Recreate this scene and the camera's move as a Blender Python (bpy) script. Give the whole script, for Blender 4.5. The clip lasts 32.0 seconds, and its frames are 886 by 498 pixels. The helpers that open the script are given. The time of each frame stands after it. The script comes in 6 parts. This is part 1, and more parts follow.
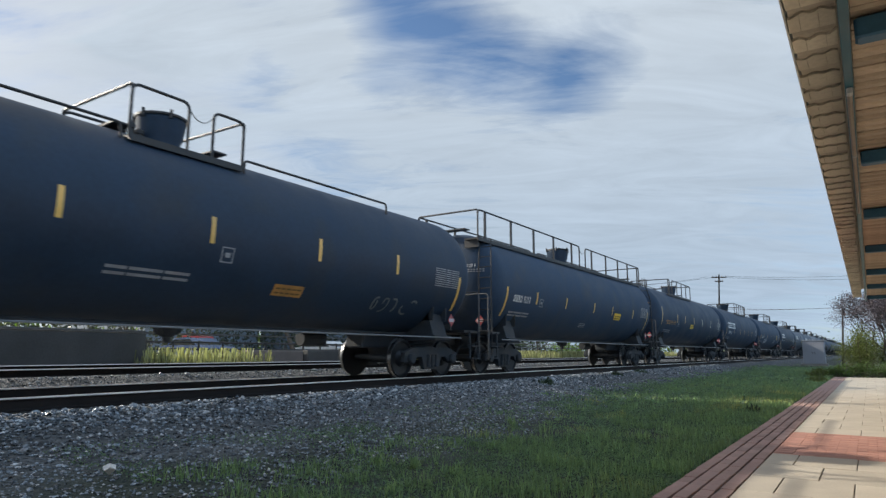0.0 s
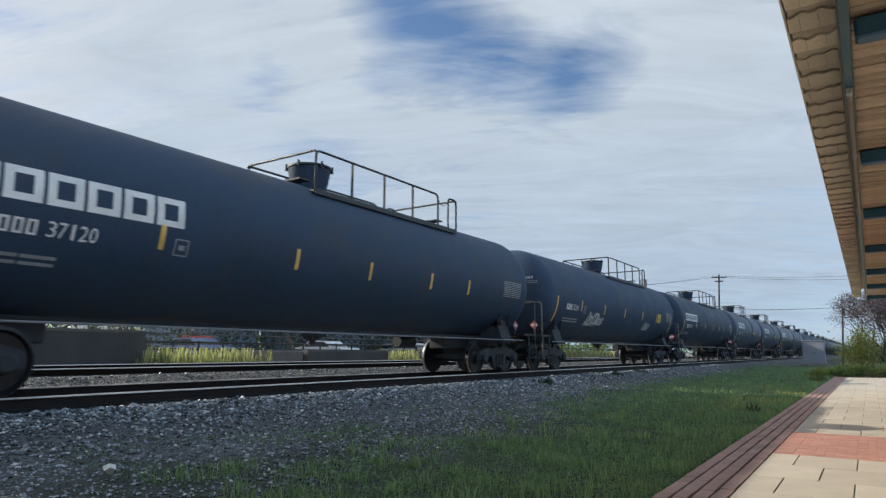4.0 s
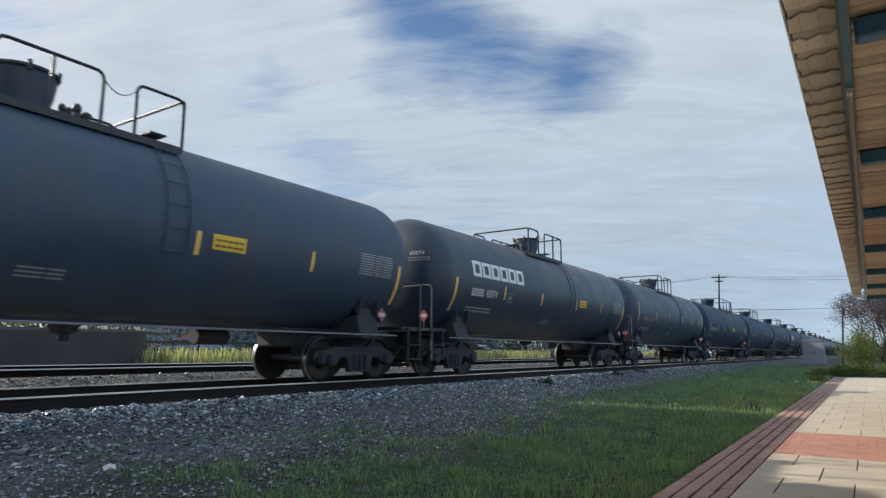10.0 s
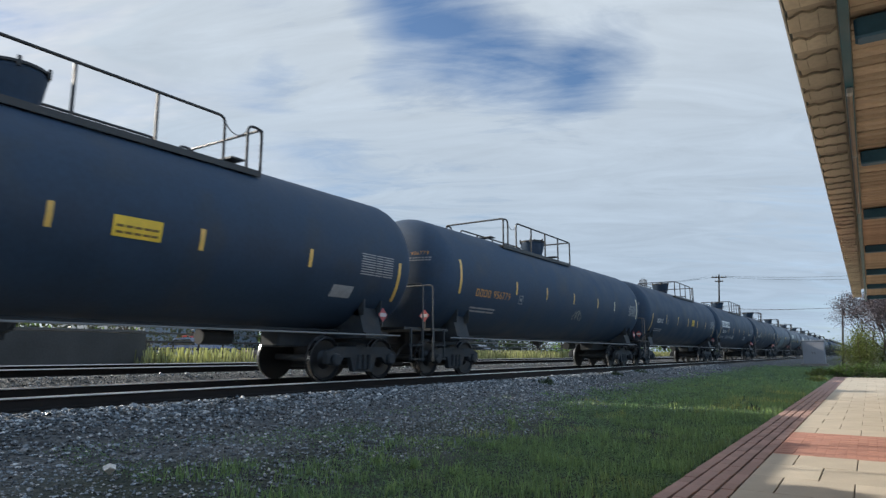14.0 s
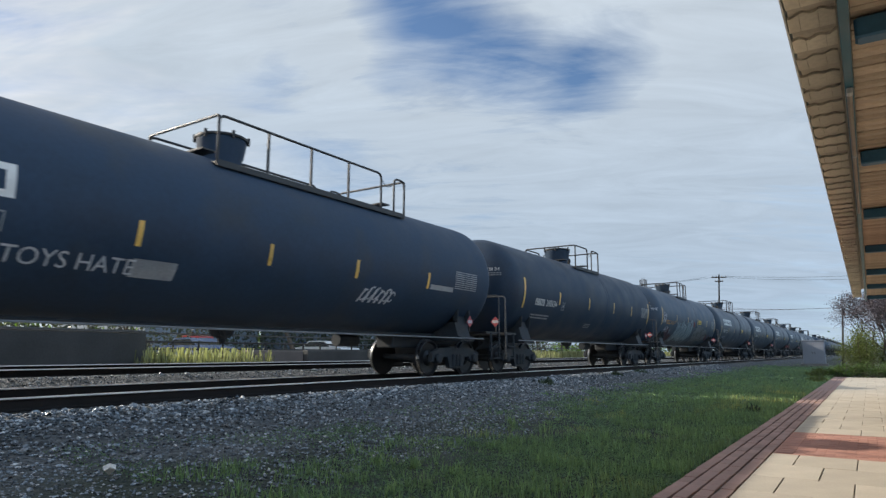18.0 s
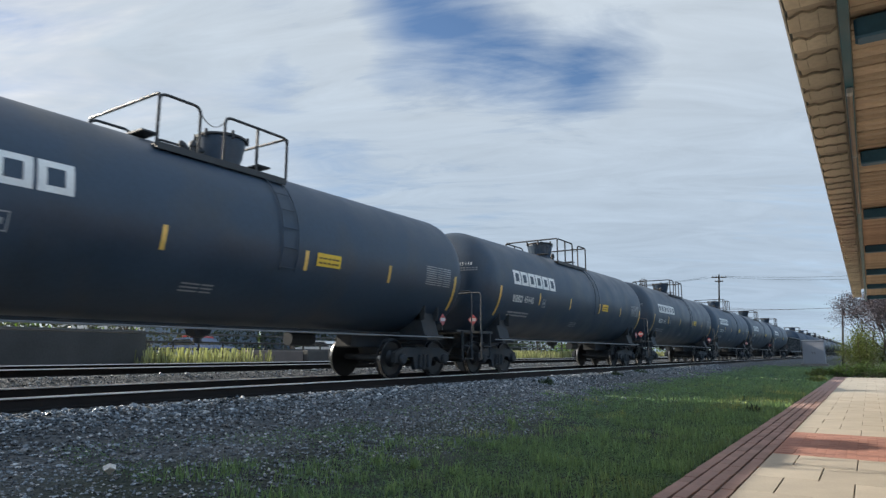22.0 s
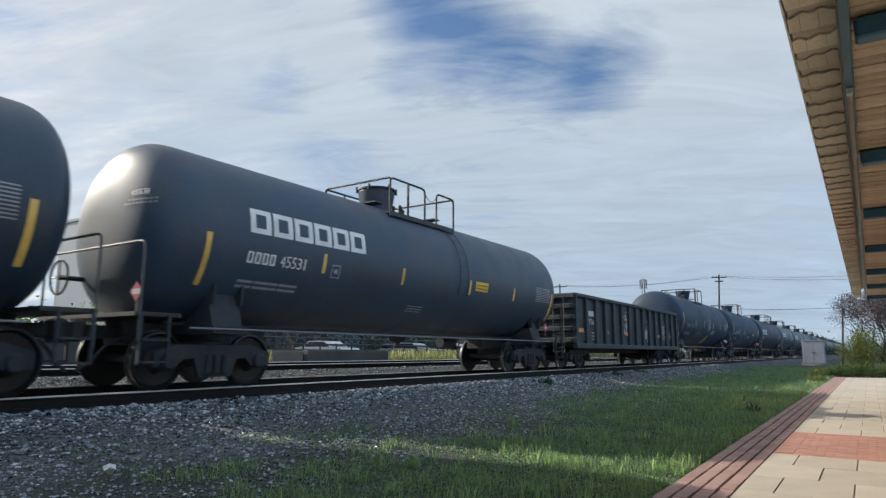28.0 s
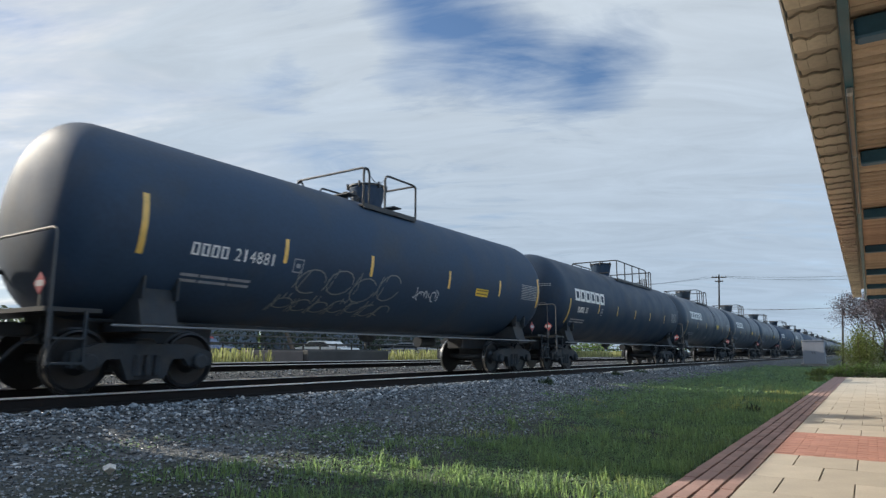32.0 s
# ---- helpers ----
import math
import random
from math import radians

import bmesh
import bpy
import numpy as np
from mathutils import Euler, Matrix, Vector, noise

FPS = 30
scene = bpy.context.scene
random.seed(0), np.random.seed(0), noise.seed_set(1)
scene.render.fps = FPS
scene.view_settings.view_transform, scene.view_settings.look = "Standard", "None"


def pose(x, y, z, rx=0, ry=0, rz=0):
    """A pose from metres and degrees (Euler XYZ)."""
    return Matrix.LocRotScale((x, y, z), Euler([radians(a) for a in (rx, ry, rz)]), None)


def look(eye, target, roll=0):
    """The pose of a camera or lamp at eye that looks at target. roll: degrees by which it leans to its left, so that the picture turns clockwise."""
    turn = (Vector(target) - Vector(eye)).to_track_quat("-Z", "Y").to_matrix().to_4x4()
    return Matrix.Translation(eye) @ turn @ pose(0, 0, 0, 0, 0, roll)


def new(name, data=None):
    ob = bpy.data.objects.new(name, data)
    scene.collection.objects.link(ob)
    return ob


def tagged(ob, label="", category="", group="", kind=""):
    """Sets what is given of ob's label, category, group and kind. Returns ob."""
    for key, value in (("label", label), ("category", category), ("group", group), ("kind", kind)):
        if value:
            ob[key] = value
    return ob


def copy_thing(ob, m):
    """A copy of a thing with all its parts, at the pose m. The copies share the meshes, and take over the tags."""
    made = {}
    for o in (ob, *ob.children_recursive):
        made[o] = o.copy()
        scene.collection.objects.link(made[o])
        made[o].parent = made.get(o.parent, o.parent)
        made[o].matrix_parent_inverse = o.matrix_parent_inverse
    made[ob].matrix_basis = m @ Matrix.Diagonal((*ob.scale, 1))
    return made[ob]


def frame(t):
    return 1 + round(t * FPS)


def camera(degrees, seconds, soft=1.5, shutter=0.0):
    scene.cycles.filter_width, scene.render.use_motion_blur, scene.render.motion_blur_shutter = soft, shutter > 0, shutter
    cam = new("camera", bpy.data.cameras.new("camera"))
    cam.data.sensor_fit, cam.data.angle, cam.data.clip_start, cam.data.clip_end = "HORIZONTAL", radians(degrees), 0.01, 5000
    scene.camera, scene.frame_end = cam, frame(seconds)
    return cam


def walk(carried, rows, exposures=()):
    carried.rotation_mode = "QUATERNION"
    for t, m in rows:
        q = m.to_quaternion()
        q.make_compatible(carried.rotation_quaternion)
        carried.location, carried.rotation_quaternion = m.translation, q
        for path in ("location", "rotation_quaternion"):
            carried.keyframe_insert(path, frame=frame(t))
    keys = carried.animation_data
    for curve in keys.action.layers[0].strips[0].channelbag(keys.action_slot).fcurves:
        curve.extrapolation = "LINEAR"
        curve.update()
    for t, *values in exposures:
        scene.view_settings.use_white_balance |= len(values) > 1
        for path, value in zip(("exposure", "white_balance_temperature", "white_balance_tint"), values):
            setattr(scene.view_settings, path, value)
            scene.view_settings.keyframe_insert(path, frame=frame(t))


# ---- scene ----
# The x axis runs along the track, y across it, z up; z = 0 is the platform's paving.
RAIL_Z = 0.67          # datum of the car bodies
NEAR_Z, FAR_Z = 0.581, 0.635   # rail heads of the main track, which is canted
CANT = math.asin((FAR_Z - NEAR_Z) / 1.5)
TRACK_Y = 10.13        # centre line of the main track
SPEED = 12.15          # metres per second, towards -x
cam = camera(69.41, 32.0, soft=1.35, shutter=0.12)
EYE = (0.0, 0.0, 1.15)
CAM_POSE = look(EYE, (0.82402, 0.54311, 1.31129))
walk(cam, [(0, CAM_POSE), (32, CAM_POSE)])

# ---- world and sun ----
SUN_EL, SUN_AZ = radians(27.8), math.atan2(0.973, -0.23)
SUN_DIR = Vector((math.cos(SUN_EL) * math.cos(SUN_AZ), math.cos(SUN_EL) * math.sin(SUN_AZ), math.sin(SUN_EL)))
world = bpy.data.worlds.new("world")
scene.world = world
world.use_nodes = True
wn, wl = world.node_tree.nodes, world.node_tree.links
sky = wn.new("ShaderNodeTexSky")
sky.sky_type = "NISHITA"
sky.sun_disc = False
sky.ozone_density = 4.0
sky.dust_density = 0.2
sky.sun_elevation = SUN_EL
sky.sun_rotation = math.pi / 2 - SUN_AZ
CLOUD = (0.33, 0.46, 0.62)
# clear openings (and, with a minus, thick banks) of the cloud: direction, reach, depth
HOLES = [((0.672, 0.546, 0.500), 0.09, 0.16), ((0.720, 0.499, 0.482), 0.10, 0.32), ((0.775, 0.455, 0.438), 0.11, 0.36), ((0.818, 0.393, 0.421), 0.11, 0.36),
         ((0.860, 0.291, 0.419), 0.11, 0.4), ((0.854, 0.347, 0.387), 0.09, 0.29), ((0.704, 0.560, 0.438), 0.12, 0.14), ((0.634, 0.621, 0.462), 0.10, -0.25),
         ((0.649, 0.655, 0.388), 0.10, -0.25), ((0.752, 0.574, 0.323), 0.20, -0.2), ((0.891, 0.176, 0.418), 0.25, -0.2), ((0.786, 0.366, 0.497), 0.10, -0.12),
         ((0.47, 0.76, 0.44), 0.25, -0.2), ((0.933, 0.305, 0.190), 0.5, -0.3)]


def cloud_cover(n, l, vector, hole):
    """Nodes that give how much cloud stands in a direction: streaks on a high level sheet, with a clear patch where a hole is given."""
    sep = n.new("ShaderNodeSeparateXYZ")
    l.new(vector, sep.inputs[0])
    up = n.new("ShaderNodeMath")
    up.operation = "ADD"
    l.new(sep.outputs["Z"], up.inputs[0])
    up.inputs[1].default_value = 0.14
    flat = n.new("ShaderNodeVectorMath")
    flat.operation = "DIVIDE"
    comb = n.new("ShaderNodeCombineXYZ")
    for i in range(3):
        l.new(up.outputs[0], comb.inputs[i])
    l.new(vector, flat.inputs[0])
    l.new(comb.outputs[0], flat.inputs[1])
    spin, turn = n.new("ShaderNodeMapping"), n.new("ShaderNodeMapping")
    spin.inputs["Rotation"].default_value = (0, 0, radians(-120))
    turn.inputs["Scale"].default_value = (0.65, 1.7, 0.01)
    l.new(flat.outputs[0], spin.inputs["Vector"])
    l.new(spin.outputs[0], turn.inputs["Vector"])
    big, thin = n.new("ShaderNodeTexNoise"), n.new("ShaderNodeTexNoise")
    for t, s, d, w in ((big, 1.3, 5, 0.9), (thin, 2.4, 9, 1.2)):
        t.inputs["Scale"].default_value, t.inputs["Detail"].default_value, t.inputs["Distortion"].default_value = s, d, w
        t.inputs["Roughness"].default_value = 0.64
        l.new(turn.outputs[0], t.inputs["Vector"])
    add = n.new("ShaderNodeMath")
    add.operation = "MULTIPLY_ADD"
    l.new(thin.outputs["Fac"], add.inputs[0])
    add.inputs[1].default_value = 0.6
    l.new(big.outputs["Fac"], add.inputs[2])
    value = add.outputs[0]
    for place, reach, depth in hole:
        d = n.new("ShaderNodeVectorMath")
        d.operation = "DISTANCE"
        l.new(vector, d.inputs[0])
        d.inputs[1].default_value = place
        r = n.new("ShaderNodeMapRange")
        r.interpolation_type = "SMOOTHSTEP"
        r.inputs["From Min"].default_value, r.inputs["From Max"].default_value = 0.0, reach
        r.inputs["To Min"].default_value, r.inputs["To Max"].default_value = -depth, 0.0
        l.new(d.outputs["Value"], r.inputs["Value"])
        s = n.new("ShaderNodeMath")
        l.new(value, s.inputs[0])
        l.new(r.outputs[0], s.inputs[1])
        value = s.outputs[0]
    ramp = n.new("ShaderNodeMapRange")
    ramp.inputs["From Min"].default_value, ramp.inputs["From Max"].default_value = 0.45, 0.98
    ramp.inputs["To Min"].default_value, ramp.inputs["To Max"].default_value = 0.0, 1.0
    l.new(value, ramp.inputs["Value"])
    return ramp.outputs[0], thin.outputs["Fac"]


wt = wn.new("ShaderNodeTexCoord")
wcover, _ = cloud_cover(wn, wl, wt.outputs["Generated"], [((0.775, 0.43, 0.46), 0.5, 1.0)])
wsky = wn.new("ShaderNodeVectorMath")
wsky.operation = "SCALE"
wsky.inputs["Scale"].default_value = 0.1
wl.new(sky.outputs[0], wsky.inputs[0])
wmix = wn.new("ShaderNodeMix")
wmix.data_type = "RGBA"
# thin cloud is brighter round the sun
wdot = wn.new("ShaderNodeVectorMath")
wdot.operation = "DOT_PRODUCT"
wl.new(wt.outputs["Generated"], wdot.inputs[0])
wdot.inputs[1].default_value = SUN_DIR
wnear = wn.new("ShaderNodeMapRange")
wnear.interpolation_type = "SMOOTHSTEP"
wnear.inputs["From Min"].default_value, wnear.inputs["From Max"].default_value = 0.1, 1.0
wnear.inputs["To Min"].default_value, wnear.inputs["To Max"].default_value = 1.6, 1.9
wl.new(wdot.outputs["Value"], wnear.inputs["Value"])
wcl = wn.new("ShaderNodeVectorMath")
wcl.operation = "SCALE"
whue = wn.new("ShaderNodeMix")
whue.data_type = "RGBA"
whue.inputs["A"].default_value, whue.inputs["B"].default_value = (*CLOUD, 1), (0.56, 0.5, 0.42, 1)
wl.new(wdot.outputs["Value"], whue.inputs["Factor"])
wl.new(whue.outputs["Result"], wcl.inputs[0])
wl.new(wnear.outputs[0], wcl.inputs["Scale"])
wl.new(wcl.outputs[0], wmix.inputs["B"])
wl.new(wcover, wmix.inputs["Factor"])
wl.new(wsky.outputs[0], wmix.inputs["A"])
wl.new(wmix.outputs["Result"], wn["Background"].inputs[0])
wn["Background"].inputs[1].default_value = 1.0
sun_data = bpy.data.lights.new("sun", "SUN")
sun_data.energy, sun_data.angle, sun_data.color = 5.0, radians(0.6), (1.0, 0.91, 0.78)
sun = new("sun", sun_data)
sun.matrix_world = look((0, 0, 0), -SUN_DIR)
sun.location = SUN_DIR * 60
scene.view_settings.exposure = 0.35


# ---- mesh tools ----
class Geo:
    """Collects vertices and faces of one mesh."""

    def __init__(self):
        self.v, self.f = [], []

    def add(self, verts, faces):
        n = len(self.v)
        self.v += [tuple(p) for p in verts]
        self.f += [tuple(i + n for i in q) for q in faces]
        return self

    def box(self, x0, x1, y0, y1, z0, z1, bevel=0.0):
        """A box; with a bevel its long upright edges and its rims are cut."""
        if bevel <= 0:
            p = [(x, y, z) for z in (z0, z1) for x, y in ((x0, y0), (x1, y0), (x1, y1), (x0, y1))]
            return self.add(p, [(3, 2, 1, 0), (4, 5, 6, 7), (0, 1, 5, 4), (1, 2, 6, 5), (2, 3, 7, 6), (3, 0, 4, 7)])
        b = bevel
        ring = lambda i, z: [(x0 + b + i, y0 + i, z), (x1 - b - i, y0 + i, z), (x1 - i, y0 + b + i, z), (x1 - i, y1 - b - i, z),
                             (x1 - b - i, y1 - i, z), (x0 + b + i, y1 - i, z), (x0 + i, y1 - b - i, z), (x0 + i, y0 + b + i, z)]
        p = ring(b, z0) + ring(0, z0 + b) + ring(0, z1 - b) + ring(b, z1)
        q = [tuple(range(7, -1, -1)), tuple(range(24, 32))]
        for k in range(3):
            q += [(8 * k + i, 8 * k + (i + 1) % 8, 8 * k + 8 + (i + 1) % 8, 8 * k + 8 + i) for i in range(8)]
        return self.add(p, q)

    def lathe(self, rows, axis="x", centre=(0, 0, 0), n=24, caps=True):
        """A body of turning: rows of (along, radius)."""
        p, q = [], []
        for a, r in rows:
            for i in range(n):
                c, s = r * math.cos(2 * math.pi * i / n), r * math.sin(2 * math.pi * i / n)
                o = {"x": (a, c, s), "y": (s, a, c), "z": (c, s, a)}[axis]
                p.append((o[0] + centre[0], o[1] + centre[1], o[2] + centre[2]))
        for k in range(len(rows) - 1):
            q += [(k * n + i, k * n + (i + 1) % n, k * n + n + (i + 1) % n, k * n + n + i) for i in range(n)]
        if caps:
            q += [tuple(range(n - 1, -1, -1)), tuple(range((len(rows) - 1) * n, len(rows) * n))]
        return self.add(p, q)

    def tube(self, pts, r, n=6):
        """A round bar along a line of points."""
        pts = [Vector(p) for p in pts]
        p, q = [], []
        for i, a in enumerate(pts):
            d = (pts[min(i + 1, len(pts) - 1)] - pts[max(i - 1, 0)]).normalized()
            u = d.orthogonal().normalized() if i == 0 else (u - d * u.dot(d)).normalized()
            w = d.cross(u)
            p += [a + (u * math.cos(2 * math.pi * k / n) + w * math.sin(2 * math.pi * k / n)) * r for k in range(n)]
        for i in range(len(pts) - 1):
            q += [(i * n + k, i * n + (k + 1) % n, i * n + n + (k + 1) % n, i * n + n + k) for k in range(n)]
        q += [tuple(range(n - 1, -1, -1)), tuple(range((len(pts) - 1) * n, len(pts) * n))]
        return self.add(p, q)

    def prism(self, outline, y0, y1):
        """An outline of (x, z) given depth in y."""
        n = len(outline)
        p = [(x, y0, z) for x, z in outline] + [(x, y1, z) for x, z in outline]
        q = [tuple(range(n)), tuple(range(2 * n - 1, n - 1, -1))]
        q += [(i + n, (i + 1) % n + n, (i + 1) % n, i) for i in range(n)]
        return self.add(p, q)

    def mesh(self, name, material, smooth=False):
        m = bpy.data.meshes.new(name)
        m.from_pydata(self.v, [], self.f)
        m.materials.append(material)
        m.update()
        if smooth:
            m.polygons.foreach_set("use_smooth", [True] * len(m.polygons))
            m.set_sharp_from_angle(angle=radians(35))
        return m


def part(name, geo, material, parent=None, label="", smooth=False, at=None):
    """One mesh object, under its thing where one is given."""
    ob = new(name, geo if isinstance(geo, bpy.types.Mesh) else geo.mesh(name, material, smooth))
    ob.parent = parent
    if at is not None:
        ob.matrix_basis = at
    if label:
        ob["label"] = label
    return ob


def thing(name, label, category, group="", at=None, kind=""):
    ob = new(name)
    if at is not None:
        ob.matrix_basis = at
    return tagged(ob, label, category, group, kind)


def bend(p0, p1, p2, r=0.12, n=4):
    """The corner p1 of a bar, rounded: the points from the leg p0-p1 to the leg p1-p2."""
    a, b, c = Vector(p0), Vector(p1), Vector(p2)
    s, e = b + (a - b).normalized() * r, b + (c - b).normalized() * r
    return [(s * (1 - t) ** 2 + b * 2 * t * (1 - t) + e * t * t) for t in [i / n for i in range(n + 1)]]


def rounded(pts, r=0.12):
    out = [Vector(pts[0])]
    for i in range(1, len(pts) - 1):
        out += bend(pts[i - 1], pts[i], pts[i + 1], r)
    return out + [Vector(pts[-1])]


# ---- materials ----
def material(name, colour, rough=0.6, metal=0.0, vary=0.25, scale=6.0, fine=60.0, bump=0.15, spot=None, spot_amount=0.5,
             spot_scale=2.0, random_by=0.0, coat=0.0, island=False, rough_vary=0.1, leaf=0.0, tint=(1.9, 1.9, 1.0), spec=0.5, gloss_by=0.0):
    """A surface with grain at two scales, spots of a second colour, and a small change from piece to piece."""
    m = bpy.data.materials.new(name)
    m.use_nodes = True
    n, l = m.node_tree.nodes, m.node_tree.links
    bsdf = n["Principled BSDF"]
    tex = n.new("ShaderNodeTexCoord")
    big, small = n.new("ShaderNodeTexNoise"), n.new("ShaderNodeTexNoise")
    big.inputs["Scale"].default_value, small.inputs["Scale"].default_value = scale, fine
    big.inputs["Detail"].default_value, small.inputs["Detail"].default_value = 5, 4
    for t in (big, small):
        l.new(tex.outputs["Object"], t.inputs["Vector"])
    mix = n.new("ShaderNodeMath")
    mix.operation = "MULTIPLY_ADD"
    l.new(big.outputs["Fac"], mix.inputs[0])
    mix.inputs[1].default_value = 0.65
    half = n.new("ShaderNodeMath")
    half.operation = "MULTIPLY"
    l.new(small.outputs["Fac"], half.inputs[0])
    half.inputs[1].default_value = 0.35
    l.new(half.outputs[0], mix.inputs[2])
    ramp = n.new("ShaderNodeMapRange")
    ramp.inputs["From Min"].default_value, ramp.inputs["From Max"].default_value = 0.3, 0.7
    ramp.inputs["To Min"].default_value, ramp.inputs["To Max"].default_value = 1 - vary, 1 + vary
    l.new(mix.outputs[0], ramp.inputs["Value"])
    value = ramp.outputs[0]
    if random_by:
        src = n.new("ShaderNodeNewGeometry").outputs["Random Per Island"] if island else n.new("ShaderNodeObjectInfo").outputs["Random"]
        rr = n.new("ShaderNodeMapRange")
        rr.inputs["To Min"].default_value, rr.inputs["To Max"].default_value = 1 - random_by, 1 + random_by
        l.new(src, rr.inputs["Value"])
        mul = n.new("ShaderNodeMath")
        mul.operation = "MULTIPLY"
        l.new(value, mul.inputs[0])
        l.new(rr.outputs[0], mul.inputs[1])
        value = mul.outputs[0]
    base = n.new("ShaderNodeMix")
    base.data_type = "RGBA"
    base.inputs["A"].default_value = (*colour, 1)
    base.inputs["B"].default_value = (*(spot or colour), 1)
    base.inputs["Factor"].default_value = 0
    if spot:
        sp = n.new("ShaderNodeTexNoise")
        sp.inputs["Scale"].default_value, sp.inputs["Detail"].default_value = spot_scale, 6
        l.new(tex.outputs["Object"], sp.inputs["Vector"])
        sr = n.new("ShaderNodeMapRange")
        sr.inputs["From Min"].default_value, sr.inputs["From Max"].default_value = 0.62 - 0.3 * spot_amount, 0.78 - 0.3 * spot_amount
        l.new(sp.outputs["Fac"], sr.inputs["Value"])
        l.new(sr.outputs[0], base.inputs["Factor"])
    scl = n.new("ShaderNodeVectorMath")
    scl.operation = "SCALE"
    l.new(base.outputs["Result"], scl.inputs[0])
    l.new(value, scl.inputs["Scale"])
    l.new(scl.outputs[0], bsdf.inputs["Base Color"])
    rg = n.new("ShaderNodeMapRange")
    rg.inputs["From Min"].default_value, rg.inputs["From Max"].default_value = 0.3, 0.7
    rg.inputs["To Min"].default_value, rg.inputs["To Max"].default_value = max(0.02, rough - rough_vary), min(1, rough + rough_vary)
    l.new(big.outputs["Fac"], rg.inputs["Value"])
    sheen = rg.outputs[0]
    if gloss_by:
        info, gr, ga = n.new("ShaderNodeObjectInfo"), n.new("ShaderNodeMapRange"), n.new("ShaderNodeMath")
        gr.inputs["To Min"].default_value, gr.inputs["To Max"].default_value = -gloss_by, gloss_by
        l.new(info.outputs["Random"], gr.inputs["Value"])
        l.new(gr.outputs[0], ga.inputs[0])
        l.new(sheen, ga.inputs[1])
        sheen = ga.outputs[0]
    l.new(sheen, bsdf.inputs["Roughness"])
    bsdf.inputs["Metallic"].default_value = metal
    bsdf.inputs["Specular IOR Level"].default_value = spec
    bsdf.inputs["Coat Weight"].default_value = coat
    if leaf:
        glow, mixed = n.new("ShaderNodeBsdfTranslucent"), n.new("ShaderNodeMixShader")
        through_leaf = n.new("ShaderNodeVectorMath")
        through_leaf.operation = "MULTIPLY"
        through_leaf.inputs[1].default_value = tint
        l.new(scl.outputs[0], through_leaf.inputs[0])
        l.new(through_leaf.outputs[0], glow.inputs["Color"])
        mixed.inputs["Fac"].default_value = leaf
        l.new(bsdf.outputs[0], mixed.inputs[1])
        l.new(glow.outputs[0], mixed.inputs[2])
        l.new(mixed.outputs[0], n["Material Output"].inputs["Surface"])
    if bump:
        bp = n.new("ShaderNodeBump")
        bp.inputs["Strength"].default_value, bp.inputs["Distance"].default_value = bump, 0.01
        l.new(mix.outputs[0], bp.inputs["Height"])
        l.new(bp.outputs[0], bsdf.inputs["Normal"])
    return m


TANK_PAINT = material("matte tank paint", (0.026, 0.048, 0.083), 0.6, spec=0.26, gloss_by=0.06, vary=0.22, scale=1.2, fine=14, bump=0.03, spot=(0.04, 0.052, 0.07), spot_amount=0.3, spot_scale=0.7, random_by=0.2)
GLOSS_PAINT = material("satin tank paint", (0.035, 0.058, 0.09), 0.47, spec=0.42, gloss_by=0.06, vary=0.22, scale=1.2, fine=14, bump=0.03, spot=(0.05, 0.062, 0.078), spot_amount=0.35, spot_scale=0.7, random_by=0.2)
CAR_STEEL = material("running gear steel", (0.027, 0.034, 0.042), 0.75, vary=0.4, scale=5, fine=40, bump=0.2, spot=(0.045, 0.045, 0.046), spot_amount=0.35)
WHEEL_STEEL = material("wheel steel", (0.03, 0.032, 0.036), 0.45, metal=0.6, vary=0.3, scale=6, fine=50, bump=0.05)
WALK_STEEL = material("walkway steel", (0.025, 0.026, 0.028), 0.55, vary=0.3, scale=8, fine=70, bump=0.1)
MARK_WHITE = material("white lettering paint", (0.72, 0.72, 0.7), 0.55, vary=0.18, scale=3, fine=30, bump=0.02)
MARK_GREY = material("faded stencil paint", (0.3, 0.31, 0.32), 0.6, vary=0.3, scale=3, fine=30, bump=0.02)
MARK_ORANGE = material("orange stencil paint", (0.5, 0.25, 0.07), 0.6, vary=0.3, scale=3, fine=30, bump=0.02)
STRIPE_YELLOW = material("yellow reflector tape", (0.72, 0.45, 0.1), 0.36, spec=0.8, vary=0.2, scale=4, fine=40, bump=0.02, random_by=0.12)
SIGN_YELLOW = material("yellow sign", (0.78, 0.52, 0.05), 0.5, vary=0.15, scale=4, fine=40, bump=0.02)
PLACARD_RED = material("red placard", (0.36, 0.06, 0.07), 0.45, vary=0.15, bump=0.02)
PLACARD_WHITE = material("white placard", (0.45, 0.42, 0.43), 0.45, vary=0.1, bump=0.02)
GONDOLA_PAINT = material("gondola paint", (0.025, 0.033, 0.043), 0.62, vary=0.35, scale=1.5, fine=20, bump=0.1, spot=(0.045, 0.048, 0.052), spot_amount=0.4, spot_scale=1.5)
RAIL_HEAD = material("polished rail head", (0.72, 0.7, 0.67), 0.42, metal=0.45, vary=0.15, scale=2, fine=30, bump=0.03)
RAIL_RUST = material("rusty rail web", (0.022, 0.019, 0.018), 0.85, spec=0.2, vary=0.35, scale=5, fine=60, bump=0.25)
TREAD = material("polished wheel tread", (0.3, 0.3, 0.3), 0.3, metal=1.0, vary=0.15, scale=2, fine=30, bump=0.02)
TIE_WOOD = material("weathered tie wood", (0.075, 0.062, 0.052), 0.85, vary=0.4, scale=5, fine=50, bump=0.4, random_by=0.3)


